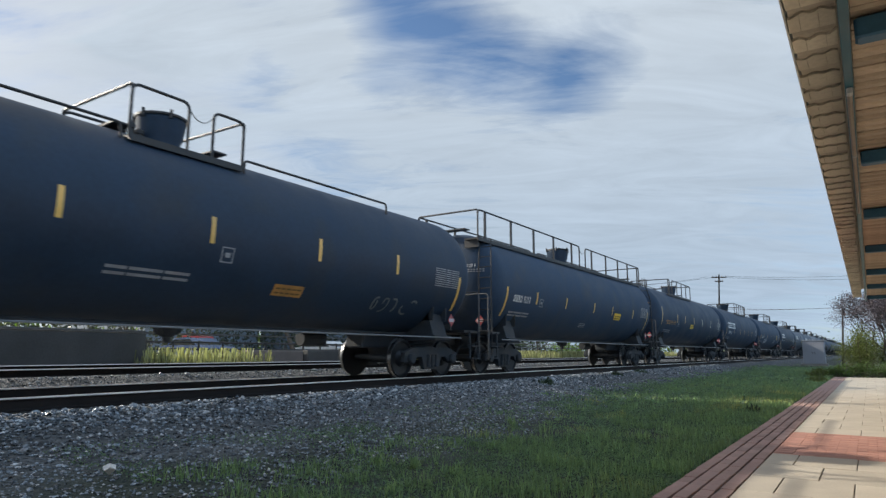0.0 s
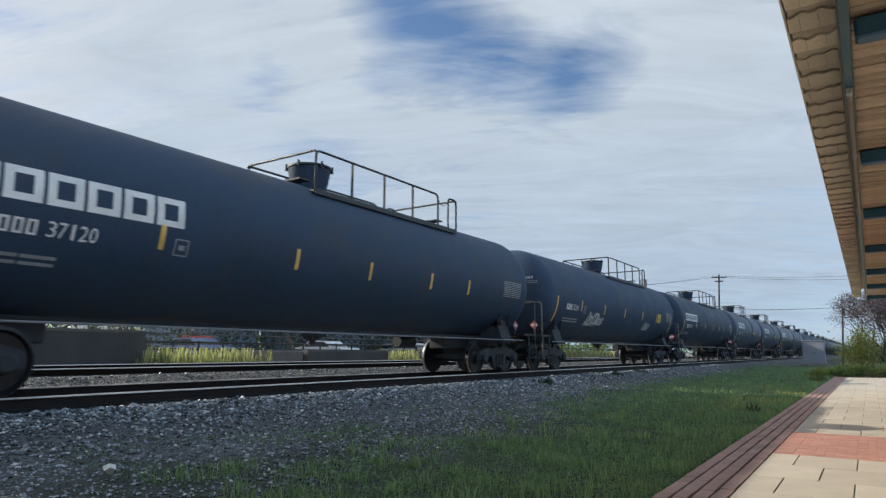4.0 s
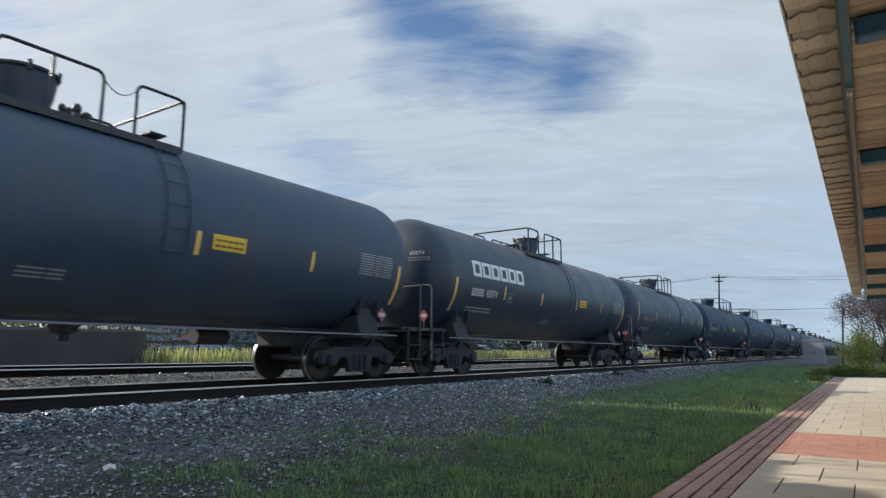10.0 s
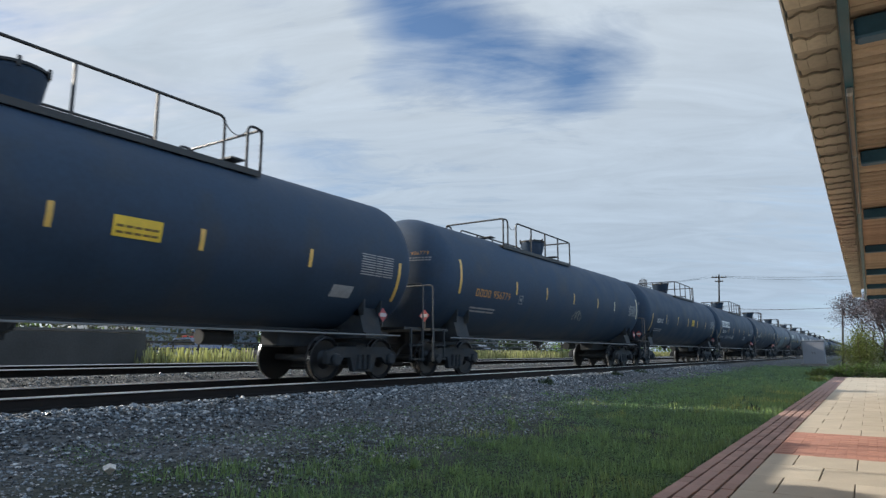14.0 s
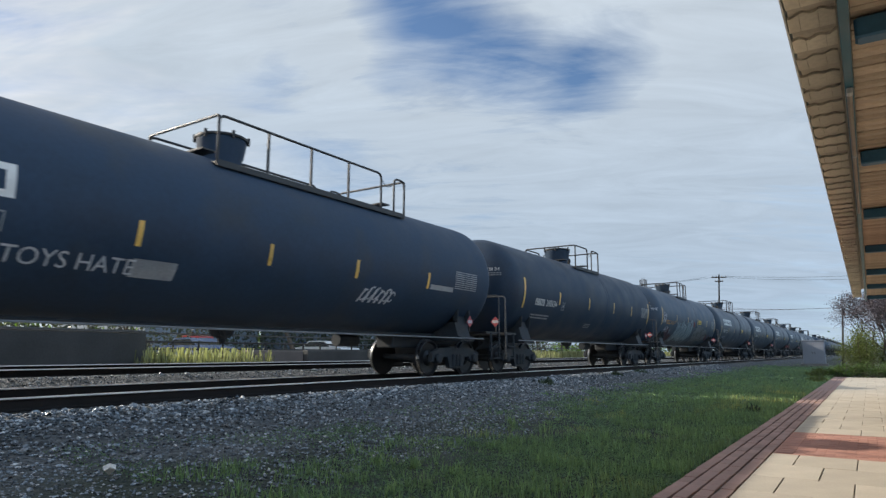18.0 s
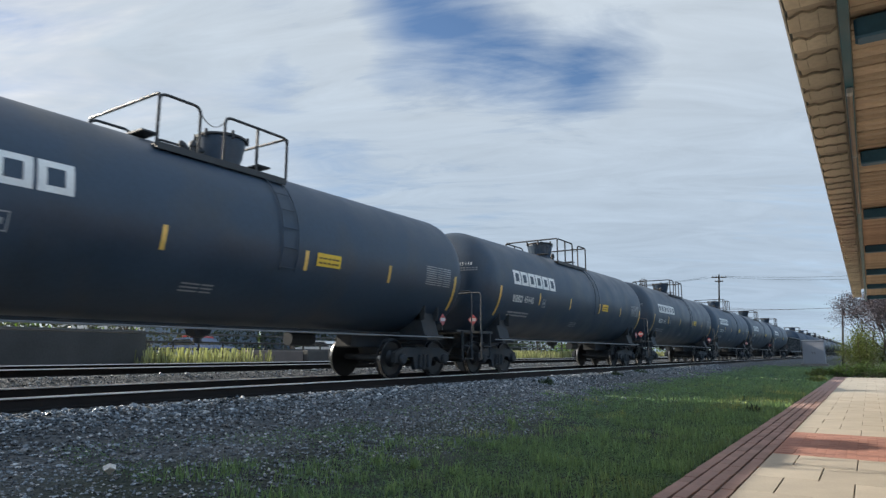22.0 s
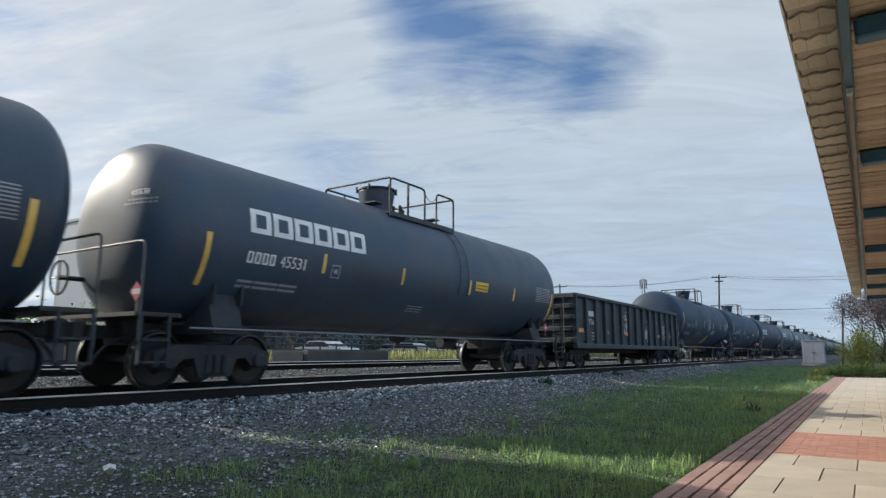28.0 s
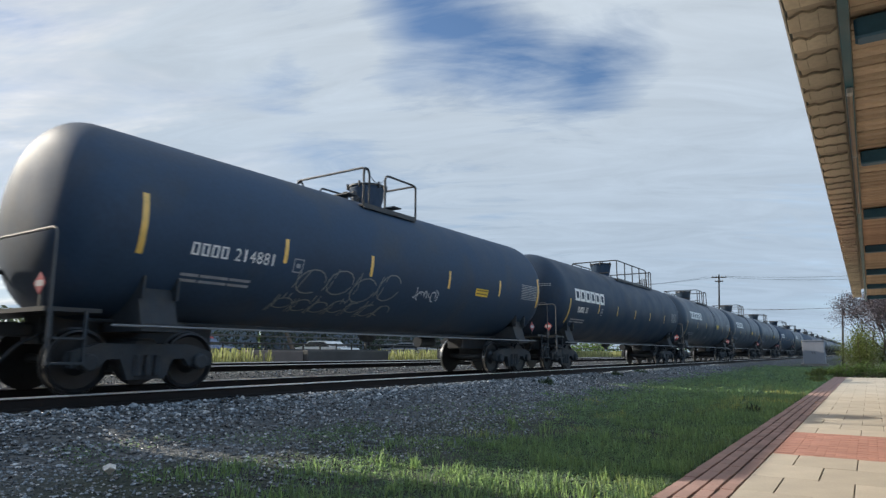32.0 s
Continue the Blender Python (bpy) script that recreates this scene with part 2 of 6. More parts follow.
# ---- the train ----
TANK_Z, TANK_R = 2.495, 1.545
ROD_STEEL = material("bare rod steel", (0.22, 0.23, 0.24), 0.4, vary=0.2, bump=0.03)


# walkway steel made paler, in place of sunlight along the end handrails
SUNLIT_RAIL_STEEL = material("end rail steel paled for sunlight", (0.07, 0.072, 0.076), 0.5, vary=0.3, bump=0.05)


def on_tank(u, v, out=0.006):
    """The place on the near side of a tank: u along it, v metres of arc above its middle height."""
    a = v / TANK_R
    return (u, -(TANK_R + out) * math.cos(a), TANK_Z + (TANK_R + out) * math.sin(a))


def patch(geo, u0, u1, v0, v1, lean=0.0, out=0.006, nu=1):
    """A painted or stuck rectangle that follows the tank's curve."""
    nv = max(1, int(abs(v1 - v0) / 0.12))
    p = [on_tank(u0 + (u1 - u0) * i / nu + lean * (v0 + (v1 - v0) * j / nv), v0 + (v1 - v0) * j / nv, out) for j in range(nv + 1) for i in range(nu + 1)]
    q = [(j * (nu + 1) + i, j * (nu + 1) + i + 1, (j + 1) * (nu + 1) + i + 1, (j + 1) * (nu + 1) + i) for j in range(nv) for i in range(nu)]
    geo.add(p, q)


def stroke(geo, pts, w, out=0.008, surface=on_tank):
    """A painted line of the width w through (u, v) points."""
    for (a, b), (c, d) in zip(pts, pts[1:]):
        n = Vector((-(d - b), c - a))
        if n.length < 1e-6:
            continue
        n = n.normalized() * w / 2
        geo.add([surface(a - n.x, b - n.y, out), surface(c - n.x, d - n.y, out), surface(c + n.x, d + n.y, out), surface(a + n.x, b + n.y, out)], [(0, 1, 2, 3)])


TEXTS = {}


def lettering(geo, text, u, v, height, width=None, surface=on_tank, out=0.007):
    """Flat letters, upright, with their lower left corner at (u, v)."""
    if text not in TEXTS:
        c = bpy.data.curves.new("text", "FONT")
        c.body, c.resolution_u = text, 3
        ob = bpy.data.objects.new("text", c)
        m = ob.to_mesh()
        TEXTS[text] = [tuple(p.co) for p in m.vertices], [tuple(f.vertices) for f in m.polygons]
        ob.to_mesh_clear()
        bpy.data.objects.remove(ob)
        bpy.data.curves.remove(c)
    p, q = TEXTS[text]
    x0, x1 = min(a[0] for a in p), max(a[0] for a in p)
    y0, y1 = min(a[1] for a in p), max(a[1] for a in p)
    k = height / (y1 - y0)
    kx = (width / (x1 - x0)) if width else k
    geo.add([surface(u + (a[0] - x0) * kx, v + (a[1] - y0) * k, out) for a in p], q)


def truck(parent, x, name="truck"):
    """A two-axle freight truck; its parts hang on one side frame pair."""
    t = new(name)
    t.parent = parent
    t.location = (x, 0, (NEAR_Z + FAR_Z) / 2 - RAIL_Z)
    t.rotation_euler = (CANT, 0, 0)
    for s in (-1, 1):
        g = Geo()
        y0, y1 = s * 0.98 - 0.06, s * 0.98 + 0.06
        g.prism([(-1.12, 0.38), (-1.12, 0.6), (-0.75, 0.72), (0.75, 0.72), (1.12, 0.6), (1.12, 0.38), (0.72, 0.38), (0.62, 0.5), (0.42, 0.5), (0.3, 0.2), (-0.3, 0.2), (-0.42, 0.5), (-0.62, 0.5), (-0.72, 0.38)], y0, y1)
        for a in (-0.16, 0.0, 0.16):
            g.lathe([(0.26, 0.06), (0.56, 0.06)], "z", (a, s * 1.05, 0), 8)
        part("side_frame", g, CAR_STEEL, t)
        for a in (-0.89, 0.89):
            b = Geo().lathe([(s * 0.94, 0.13), (s * 1.1, 0.13), (s * 1.13, 0.1)] if s > 0 else [(-1.13, 0.1), (-1.1, 0.13), (-0.94, 0.13)], "y", (a, 0, 0.457), 12)
            part("axle_bearing", b, CAR_STEEL, t, smooth=True)
    part("bolster", Geo().box(-0.2, 0.2, -0.95, 0.95, 0.45, 0.8, 0.04), CAR_STEEL, t)
    for a in (-0.89, 0.89):
        g = Geo().lathe([(-0.95, 0.07), (0.95, 0.07)], "y", (a, 0, 0.457), 10)
        part("axle", g, CAR_STEEL, t)
        for s in (-1, 1):
            w = [(0.66, 0.18), (0.67, 0.485), (0.695, 0.485), (0.705, 0.46), (0.785, 0.452), (0.795, 0.42), (0.745, 0.38), (0.735, 0.2), (0.8, 0.12)]
            rows = [(s * a_, r_) for a_, r_ in w]
            part("wheel", Geo().lathe(rows if s > 0 else rows[::-1], "y", (a, 0, 0.457), 32), WHEEL_STEEL, t, smooth=True)
            band = [(s * 0.708, 0.4625), (s * 0.783, 0.4555)]
            part("wheel_tread", Geo().lathe(band if s > 0 else band[::-1], "y", (a, 0, 0.457), 32, False), TREAD, t, "bright worn wheel tread", smooth=True)
        part("brake_beam", Geo().box(a * 0.42 - 0.05, a * 0.42 + 0.05, -0.7, 0.7, 0.3, 0.4), CAR_STEEL, t)
    return t


def car_end(car, s, half, high=1.05):
    """What every car has at an end: coupler, hose, buffer beam, steps."""
    c = part("coupler", Geo().box(min(s * (half - 1.0), s * (half - 0.12)), max(s * (half - 1.0), s * (half - 0.12)), -0.1, 0.1, 0.72, 0.92, 0.03), CAR_STEEL, car)
    part("knuckle", Geo().box(min(s * (half - 0.2), s * (half + 0.06)), max(s * (half - 0.2), s * (half + 0.06)), -0.19, 0.12, 0.66, 1.0, 0.05), CAR_STEEL, c)
    hose = rounded([(s * (half - 0.75), -0.38, 0.78), (s * (half - 0.35), -0.4, 0.6), (s * (half - 0.2), -0.36, 0.36), (s * (half + 0.0), -0.3, 0.22)], 0.15)
    part("brake_hose", Geo().tube(hose, 0.028), CAR_STEEL, car)


def handrail(car, pts, r=0.026, name="handrail", bend_r=0.14, parent=None):
    return part(name, Geo().tube(rounded(pts, bend_r), r, 8), WALK_STEEL, parent or car, smooth=True)


def tank_car(half, housing, walk_x, gaps, full=False, ladder_ends=(), dome_r=0.52, seam=False, low_rails=False, side_ladder=False, posts=(), valves=0.0, paint=None):
    """An empty-frame tank car about its middle, on the rail head. walk_x: the ends of the top walkway; gaps: openings in its near rail."""
    car = new("tank_car")
    paint = paint or TANK_PAINT
    end = half - 0.43                      # tip of the heads
    head = TANK_R * 0.5
    # fuller than an ellipse towards the knuckle
    fuller = lambda a: (math.sin(a) ** 0.72, math.cos(a) ** 0.72 if a < 1.5707 else 0.0)
    rows = [(-end + head * (1 - s), max(0.015, TANK_R * c)) for s, c in [fuller(math.pi / 2 * i / 16) for i in range(16, -1, -1)]]
    rows += [(-x, r) for x, r in rows[::-1]]
    tank = part("tank", Geo().lathe(rows, "x", (0, 0, TANK_Z), 64), paint, car, smooth=True)
    if seam:
        for x in (0.12 * half, 0.15 * half):
            part("weld_band", Geo().lathe([(x - 0.03, TANK_R + 0.001), (x - 0.026, TANK_R + 0.005), (x + 0.026, TANK_R + 0.005), (x + 0.03, TANK_R + 0.001)], "x", (0, 0, TANK_Z), 64, False), paint, tank, smooth=True)
    top = TANK_Z + TANK_R
    hz = top + 0.5
    part("manway_housing", Geo().lathe([(top - 0.1, dome_r - 0.1), (top + 0.1, dome_r - 0.08), (top + 0.16, dome_r - 0.05), (hz - 0.09, dome_r - 0.01), (hz - 0.05, dome_r), (hz, dome_r - 0.02)], "z", (housing, 0, 0), 28), paint, car, smooth=True)
    lid = part("lid", Geo().lathe([(hz, dome_r + 0.02), (hz + 0.04, dome_r + 0.02), (hz + 0.05, dome_r - 0.05)], "z", (housing, 0, 0), 28), WALK_STEEL, car, smooth=True)
    for k in range(6):
        a = k * math.pi / 3 + 0.3
        part("lid_bolt", Geo().lathe([(hz - 0.06, 0.03), (hz + 0.09, 0.03)], "z", (housing + (dome_r + 0.03) * math.cos(a), (dome_r + 0.03) * math.sin(a), 0), 6), WALK_STEEL, lid)
    part("lid_handle", Geo().tube(rounded([(housing - 0.12, -0.1, hz + 0.04), (housing - 0.12, -0.1, hz + 0.12), (housing + 0.12, -0.1, hz + 0.12), (housing + 0.12, -0.1, hz + 0.04)], 0.03), 0.014, 5), WALK_STEEL, lid)
    if valves:
        for dx, dy, hv, rv in ((0.0, -0.2, 0.26, 0.07), (0.2, -0.1, 0.2, 0.09), (-0.18, -0.12, 0.22, 0.06), (0.06, 0.16, 0.3, 0.07)):
            x = housing + valves + dx
            part("valve", Geo().lathe([(top - 0.06, rv * 0.7), (top + hv * 0.5, rv * 0.7), (top + hv * 0.55, rv), (top + hv * 0.8, rv), (top + hv, rv * 0.5)], "z", (x, dy, 0), 10), WALK_STEEL, car, smooth=True)
    # walkway round the housing
    wz, hw, rz = 3.73, 1.04, 4.59
    x0, x1 = walk_x
    for s in (-1, 1):
        g = Geo().box(x0, x1, s * 0.82 - 0.22, s * 0.82 + 0.22, wz, wz + 0.04)
        g.box(x0, x1, s * 1.04 - 0.02, s * 1.04 + 0.02, wz - 0.05, wz + 0.06)
        part("walkway_plate", g, WALK_STEEL, car)
        n = max(2, int((x1 - x0) / 1.1))
        for i in range(n + 1):
            x = x0 + 0.1 + (x1 - x0 - 0.2) * i / n
            part("walkway_bracket", Geo().box(x - 0.03, x + 0.03, min(s * 0.55, s * 1.0), max(s * 0.55, s * 1.0), wz - 0.22, wz), WALK_STEEL, car)
    for x in (x0 + 0.15, x1 - 0.15):
        part("cross_walk", Geo().box(x - 0.15, x + 0.15, -0.6, 0.6, top + 0.02, top + 0.05), WALK_STEEL, car)
    # rails: loops along both sides, end rails across
    for s in (-1, 1):
        cuts = [x0] + [g for pair in gaps for g in pair] + [x1]
        for a, b in zip(cuts[::2], cuts[1::2]):
            loop = handrail(car, [(a, s * hw, wz), (a, s * hw, rz), (b, s * hw, rz), (b, s * hw, wz)])
            k = int((b - a) / 1.3)
            for x in [q for q in posts if a < q < b] if posts else [a + (b - a) * i / (k + 1) for i in range(1, k + 1)]:
                part("rail_post", Geo().box(x - (0.045 if full else 0.02), x + (0.045 if full else 0.02), s * hw - 0.02, s * hw + 0.02, wz, rz), WALK_STEEL, car)
        for a, b in gaps:
            chain = [(a + (b - a) * q / 8, s * hw, rz - 0.1 - 0.16 * (1 - (q / 4 - 1) ** 2)) for q in range(9)]
            part("safety_chain", Geo().tube(chain, 0.009, 4), WALK_STEEL, car)
        if not full:
            handrail(car, [(x0 - 0.02, s * hw * 0.99, wz + 0.05), (x0 - 0.02, s * hw * 0.99, wz + 0.45), (x1 * 0.4 + x0 * 0.6, s * hw * 0.99, wz + 0.45)], 0.016, "toe_rail") if s > 0 else None
    for x in (x0, x1):
        handrail(car, [(x, -hw, wz), (x, -hw, rz), (x, hw, rz), (x, hw, wz)], name="end_rail", bend_r=0.06)
    if low_rails:
        for a, b in ((-half + 3.7, x0 - 0.1), (x1 + 0.1, half - 3.7)):
            for s in (-1, 1):
                handrail(car, [(a, s * 0.98, wz - 0.05), (a, s * 0.98, wz + 0.2), (b, s * 0.98, wz + 0.2), (b, s * 0.98, wz - 0.05)], 0.024, "grab_rail", 0.08)
    # ladder from the walkway down the side
    if side_ladder:
        lx = x1 - 0.3
        for s in (-1, 1):
            g, rl = Geo(), TANK_R + 0.045
            for dx in (-0.19, 0.19):
                g.tube([(lx + dx, s * rl * math.cos(a), TANK_Z + rl * math.sin(a)) for a in [radians(52 - i * 12) for i in range(7)]], 0.012, 5)
            for i in range(6):
                a = radians(47 - i * 13)
                g.tube([(lx + dx, s * rl * math.cos(a), TANK_Z + rl * math.sin(a)) for dx in (-0.19, 0.19)], 0.009, 5)
            part("side_ladder", g, paint, car)
    # stub sills, bolsters, platforms and rails at the ends
    for e in (-1, 1):
        xs = sorted((e * (half - 3.6), e * (half - 0.7)))
        part("stub_sill", Geo().box(xs[0], xs[1], -0.27, 0.27, 0.62, 1.08, 0.03), CAR_STEEL, car)
        bx = e * (half - 1.9)
        g = Geo()
        for dx in (-0.28, 0.28):
            g.add([(bx + dx - 0.02, -1.28, 1.28), (bx + dx + 0.02, -1.28, 1.28), (bx + dx + 0.02, 1.28, 1.28), (bx + dx - 0.02, 1.28, 1.28), (bx + dx - 0.02, -1.3, 1.62), (bx + dx + 0.02, -1.3, 1.62), (bx + dx + 0.02, 1.3, 1.62), (bx + dx - 0.02, 1.3, 1.62)],
                  [(0, 1, 5, 4), (2, 3, 7, 6), (1, 2, 6, 5), (3, 0, 4, 7), (4, 5, 6, 7), (3, 2, 1, 0)])
        g.box(bx - 0.35, bx + 0.35, -1.4, 1.4, 0.8, 0.92)
        g.add([(bx - 0.3, -1.3, 0.92), (bx + 0.3, -1.3, 0.92), (bx + 0.3, 1.3, 0.92), (bx - 0.3, 1.3, 0.92), (bx - 0.3, -1.12, 1.5), (bx + 0.3, -1.12, 1.5), (bx + 0.3, 1.12, 1.5), (bx - 0.3, 1.12, 1.5)],
              [(0, 1, 5, 4), (2, 3, 7, 6), (1, 2, 6, 5), (3, 0, 4, 7)])
        part("body_bolster", g, CAR_STEEL, car)
        xa, xb = sorted((e * (half - 0.2), e * (half - 0.95)))
        part("end_platform", Geo().box(xa, xb, -1.42, 1.42, 1.02, 1.08), WALK_STEEL, car)
        xo = e * (half - 0.26)
        part("end_handrail", Geo().tube(rounded([(xo, -1.45, 0.55), (xo, -1.45, 2.12), (xo, 1.45, 2.12), (xo, 1.45, 0.55)], 0.12), 0.02, 8), SUNLIT_RAIL_STEEL, car, "thin end handrail, paled for the sun on it", smooth=True)
        for s in (-1, 1):
            g = Geo()
            for dx in (0.0, 0.45):
                x = e * (half - 0.28 - dx)
                g.box(x - 0.02, x + 0.02, s * 1.45 - 0.02, s * 1.45 + 0.02, 0.32, 1.05)
            for z in (0.34, 0.66):
                xx = sorted((e * (half - 0.28), e * (half - 0.73)))
                g.box(xx[0], xx[1], s * 1.45 - 0.07, s * 1.45 + 0.07, z, z + 0.03)
            part("sill_step", g, CAR_STEEL, car)
        car_end(car, e, half)
        truck(car, bx)
        if e < 0:
            g = Geo().tube([(xo - 0.1, 0.75 + 0.28 * math.cos(a), 1.7 + 0.28 * math.sin(a)) for a in [i * math.pi / 8 for i in range(17)]], 0.02, 6)
            for i in range(4):
                a = i * math.pi / 2
                g.tube([(xo - 0.1, 0.75, 1.7), (xo - 0.1, 0.75 + 0.28 * math.cos(a), 1.7 + 0.28 * math.sin(a))], 0.014, 5)
            g.tube([(xo - 0.12, 0.75, 1.7), (xo + 0.3, 0.75, 1.7)], 0.04, 6)
            part("brake_wheel", g, WALK_STEEL, car)
    # belly: outlet, skid, brake pipe
    part("bottom_outlet", Geo().lathe([(0.66, 0.07), (0.76, 0.08), (0.78, 0.13), (TANK_Z - TANK_R + 0.05, 0.24)], "z", (0.35, 0, 0), 14), CAR_STEEL, car)
    part("outlet_skid", Geo().prism([(0.12, 0.99), (0.22, 0.8), (0.48, 0.8), (0.58, 0.99)], -0.14, 0.14), CAR_STEEL, car)
    part("brake_pipe", Geo().tube([(-half + 1.2, -0.55, 0.97), (-2, -0.55, 0.95), (2, -0.55, 0.95), (half - 1.2, -0.55, 0.97)], 0.03, 6), CAR_STEEL, car)
    for s in (-1, 1):
        part("side_rod", Geo().tube([(-half + 1.1, s * 1.42, 0.87), (half - 1.1, s * 1.42, 0.87)], 0.016, 6), ROD_STEEL, car, "thin pale rod along the car's side")
    part("brake_cylinder", Geo().lathe([(half - 5.0, 0.15), (half - 4.3, 0.15)], "x", (0, 0.35, 0.8), 12), CAR_STEEL, car)
    for e in ladder_ends:
        for s in (-1, 1):
            x = e * (half - 0.45)
            g = Geo()
            for y in (s * 1.05, s * 1.45):
                g.tube([(x, y, 0.4), (x, y, 3.0), (x - e * 0.25, y * 0.9, wz)], 0.022, 6)
            for i in range(11):
                z = 0.5 + i * 0.3
                g.tube([(x - e * max(0, z - 3) * 0.3, s * 1.05, z), (x - e * max(0, z - 3) * 0.3, s * 1.45, z)], 0.014, 5)
            part("end_ladder", g, WALK_STEEL, car)
    return car


def gondola(half=7.85):
    car = new("gondola")
    w, z0, z1 = 1.55, 0.78, 2.62
    for s in (-1, 1):
        y0, y1 = sorted((s * (w - 0.07), s * (w - 0.05)))
        wall = part("side_wall", Geo().box(-half + 0.75, half - 0.75, y0, y1, z0, z1), GONDOLA_PAINT, car)
        n = 14
        for i in range(n + 1):
            x = -half + 0.8 + (2 * half - 1.6) * i / n
            yy = sorted((s * (w - 0.05), s * (w + 0.06)))
            part("side_stake", Geo().prism([(x - 0.11, z0 - 0.02), (x + 0.11, z0 - 0.02), (x + 0.08, z1 - 0.12), (x - 0.08, z1 - 0.12)], *yy), GONDOLA_PAINT, wall)
        yy = sorted((s * (w - 0.12), s * (w + 0.08)))
        part("top_chord", Geo().box(-half + 0.7, half - 0.7, yy[0], yy[1], z1 - 0.14, z1, 0.03), GONDOLA_PAINT, car)
        part("side_sill", Geo().box(-half + 0.7, half - 0.7, yy[0], yy[1], z0 - 0.12, z0 + 0.06, 0.02), GONDOLA_PAINT, car)
    for e in (-1, 1):
        x = e * (half - 0.75)
        wall = part("end_wall", Geo().box(x - 0.03, x + 0.03, -w + 0.05, w - 0.05, z0, z1), GONDOLA_PAINT, car)
        for z in (0.95, 1.35, 1.75, 2.15, 2.52):
            xx = sorted((x, x + e * 0.14))
            part("end_rib", Geo().box(xx[0], xx[1], -w, w, z - 0.09, z + 0.09, 0.03), GONDOLA_PAINT, wall)
        g = Geo()
        for y in (-1.2, -0.8):
            g.tube([(e * (half - 0.55), y, 0.5), (e * (half - 0.55), y, 2.55)], 0.015, 5)
        for i in range(7):
            g.tube([(e * (half - 0.55), -1.2, 0.55 + 0.32 * i), (e * (half - 0.55), -0.8, 0.55 + 0.32 * i)], 0.012, 5)
        part("end_ladder", g, GONDOLA_PAINT, car)
        car_end(car, e, half)
        xs = sorted((e * (half - 0.5), e * (half - 3.2)))
        part("draft_sill", Geo().box(xs[0], xs[1], -0.3, 0.3, 0.5, 0.8), CAR_STEEL, car)
        truck(car, e * (half - 2.2))
    part("floor", Geo().box(-half + 0.78, half - 0.78, -w + 0.08, w - 0.08, z0 - 0.05, z0 + 0.02), GONDOLA_PAINT, car)
    part("centre_sill", Geo().box(-half + 2, half - 2, -0.25, 0.25, 0.5, 0.76), CAR_STEEL, car)
    return car


# couplings between the cars, metres along the track at the start
CUTS = [-2.5, 15.17, 31.93, 49.58, 67.28, 84.94, 102.69, 118.32, 133.91, 149.63, 165.14, 182.55, 200.26, 217.58, 234.77, 250.7, 266.42, 282.08, 297.77, 313.58, 329.36, 345.15, 361.0, 376.6, 392.4, 408.6]
MORE = "LSSSLSLSSLSSSLSSLS"
for m_ in MORE:
    CUTS.append(CUTS[-1] + (15.7 if m_ == "S" else 17.6))
KINDS = "E D C B B B S S T T F C F B K H T S T T S S G J J".split() + ["B" if m_ == "L" else "S" for m_ in MORE]
BASE = {
    "S": lambda: tank_car(7.85, -0.58, (-1.34, 1.42), [(0.08, 0.6)], side_ladder=True, dome_r=0.47, valves=0.72, paint=GLOSS_PAINT),
    "T": lambda: tank_car(7.85, 0.62, (-1.36, 1.34), [(-0.6, -0.1)], side_ladder=True, dome_r=0.45, valves=-0.75, paint=GLOSS_PAINT),
    "F": lambda: tank_car(8.83, 0.15, (-0.75, 3.92), [(3.1, 3.6)], dome_r=0.47),
    "H": lambda: tank_car(7.85, -0.42, (-1.2, 0.88), [(0.12, 0.42)], dome_r=0.42, seam=True, valves=0.66, paint=GLOSS_PAINT),
    "J": lambda: tank_car(7.9, 0.22, (-1.12, 0.85), [(-0.93, -0.36)], dome_r=0.45, valves=-0.7),
    "K": lambda: tank_car(7.85, -0.36, (-1.05, 1.42), [(0.2, 0.65)], dome_r=0.5, seam=True, valves=0.72),
    "B": lambda: tank_car(8.83, 0.1, (-0.75, 4.6), [(3.72, 4.2)], dome_r=0.47),
    "C": lambda: tank_car(8.83, 0.1, (-4.15, 1.12), [(-3.85, -3.28)], dome_r=0.44),
    "D": lambda: tank_car(8.38, 0.16, (-7.95, 7.55), [(-0.15, 0.47)], True, (-1, 1), dome_r=0.43, posts=(-7.53, -5.88, -4.24, -2.6, -0.93, 1.17, 2.86, 4.42, 5.8, 7.28)),
    "E": lambda: tank_car(8.83, -0.04, (-1.2, 0.92), [(-0.2, 0.28)], low_rails=True, dome_r=0.42, valves=-0.66),
    "G": gondola,
}
made, CARS = {}, []
for k, kind in enumerate(KINDS):
    mid = (CUTS[k] + CUTS[k + 1]) / 2
    at = pose(mid, TRACK_Y, RAIL_Z)
    if kind in made:
        c = copy_thing(made[kind], at)
    else:
        c = made[kind] = BASE[kind]()
        c.matrix_basis = at
    CARS.append((c, mid))
    looks = {0: "black tank car with low grab rails along its top", 1: "black tank car with a full-length railed top walkway",
             2: "black tank car with orange numbers and a short top walkway", 4: "black tank car with small white sprayed tags",
             13: "black tank car with white frames and sprayed words", 15: "black tank car with a large pale sprayed graffiti piece",
             23: "black tank car with a slanted yellow patch and white tags", 24: "black tank car with thin white sprayed outline letters"}
    plain = "black tank car with white open frames and yellow stripes" if k in (3, 5, 6, 7, 8, 16, 17, 18, 19, 20, 21, 25) else "black tank car with stencilled number and yellow reflector stripes"
    tagged(c, looks.get(k, plain) if kind != "G" else "dark ribbed open gondola car with orange reflectors", "tank car" if kind != "G" else "gondola car", "cars of the freight train")


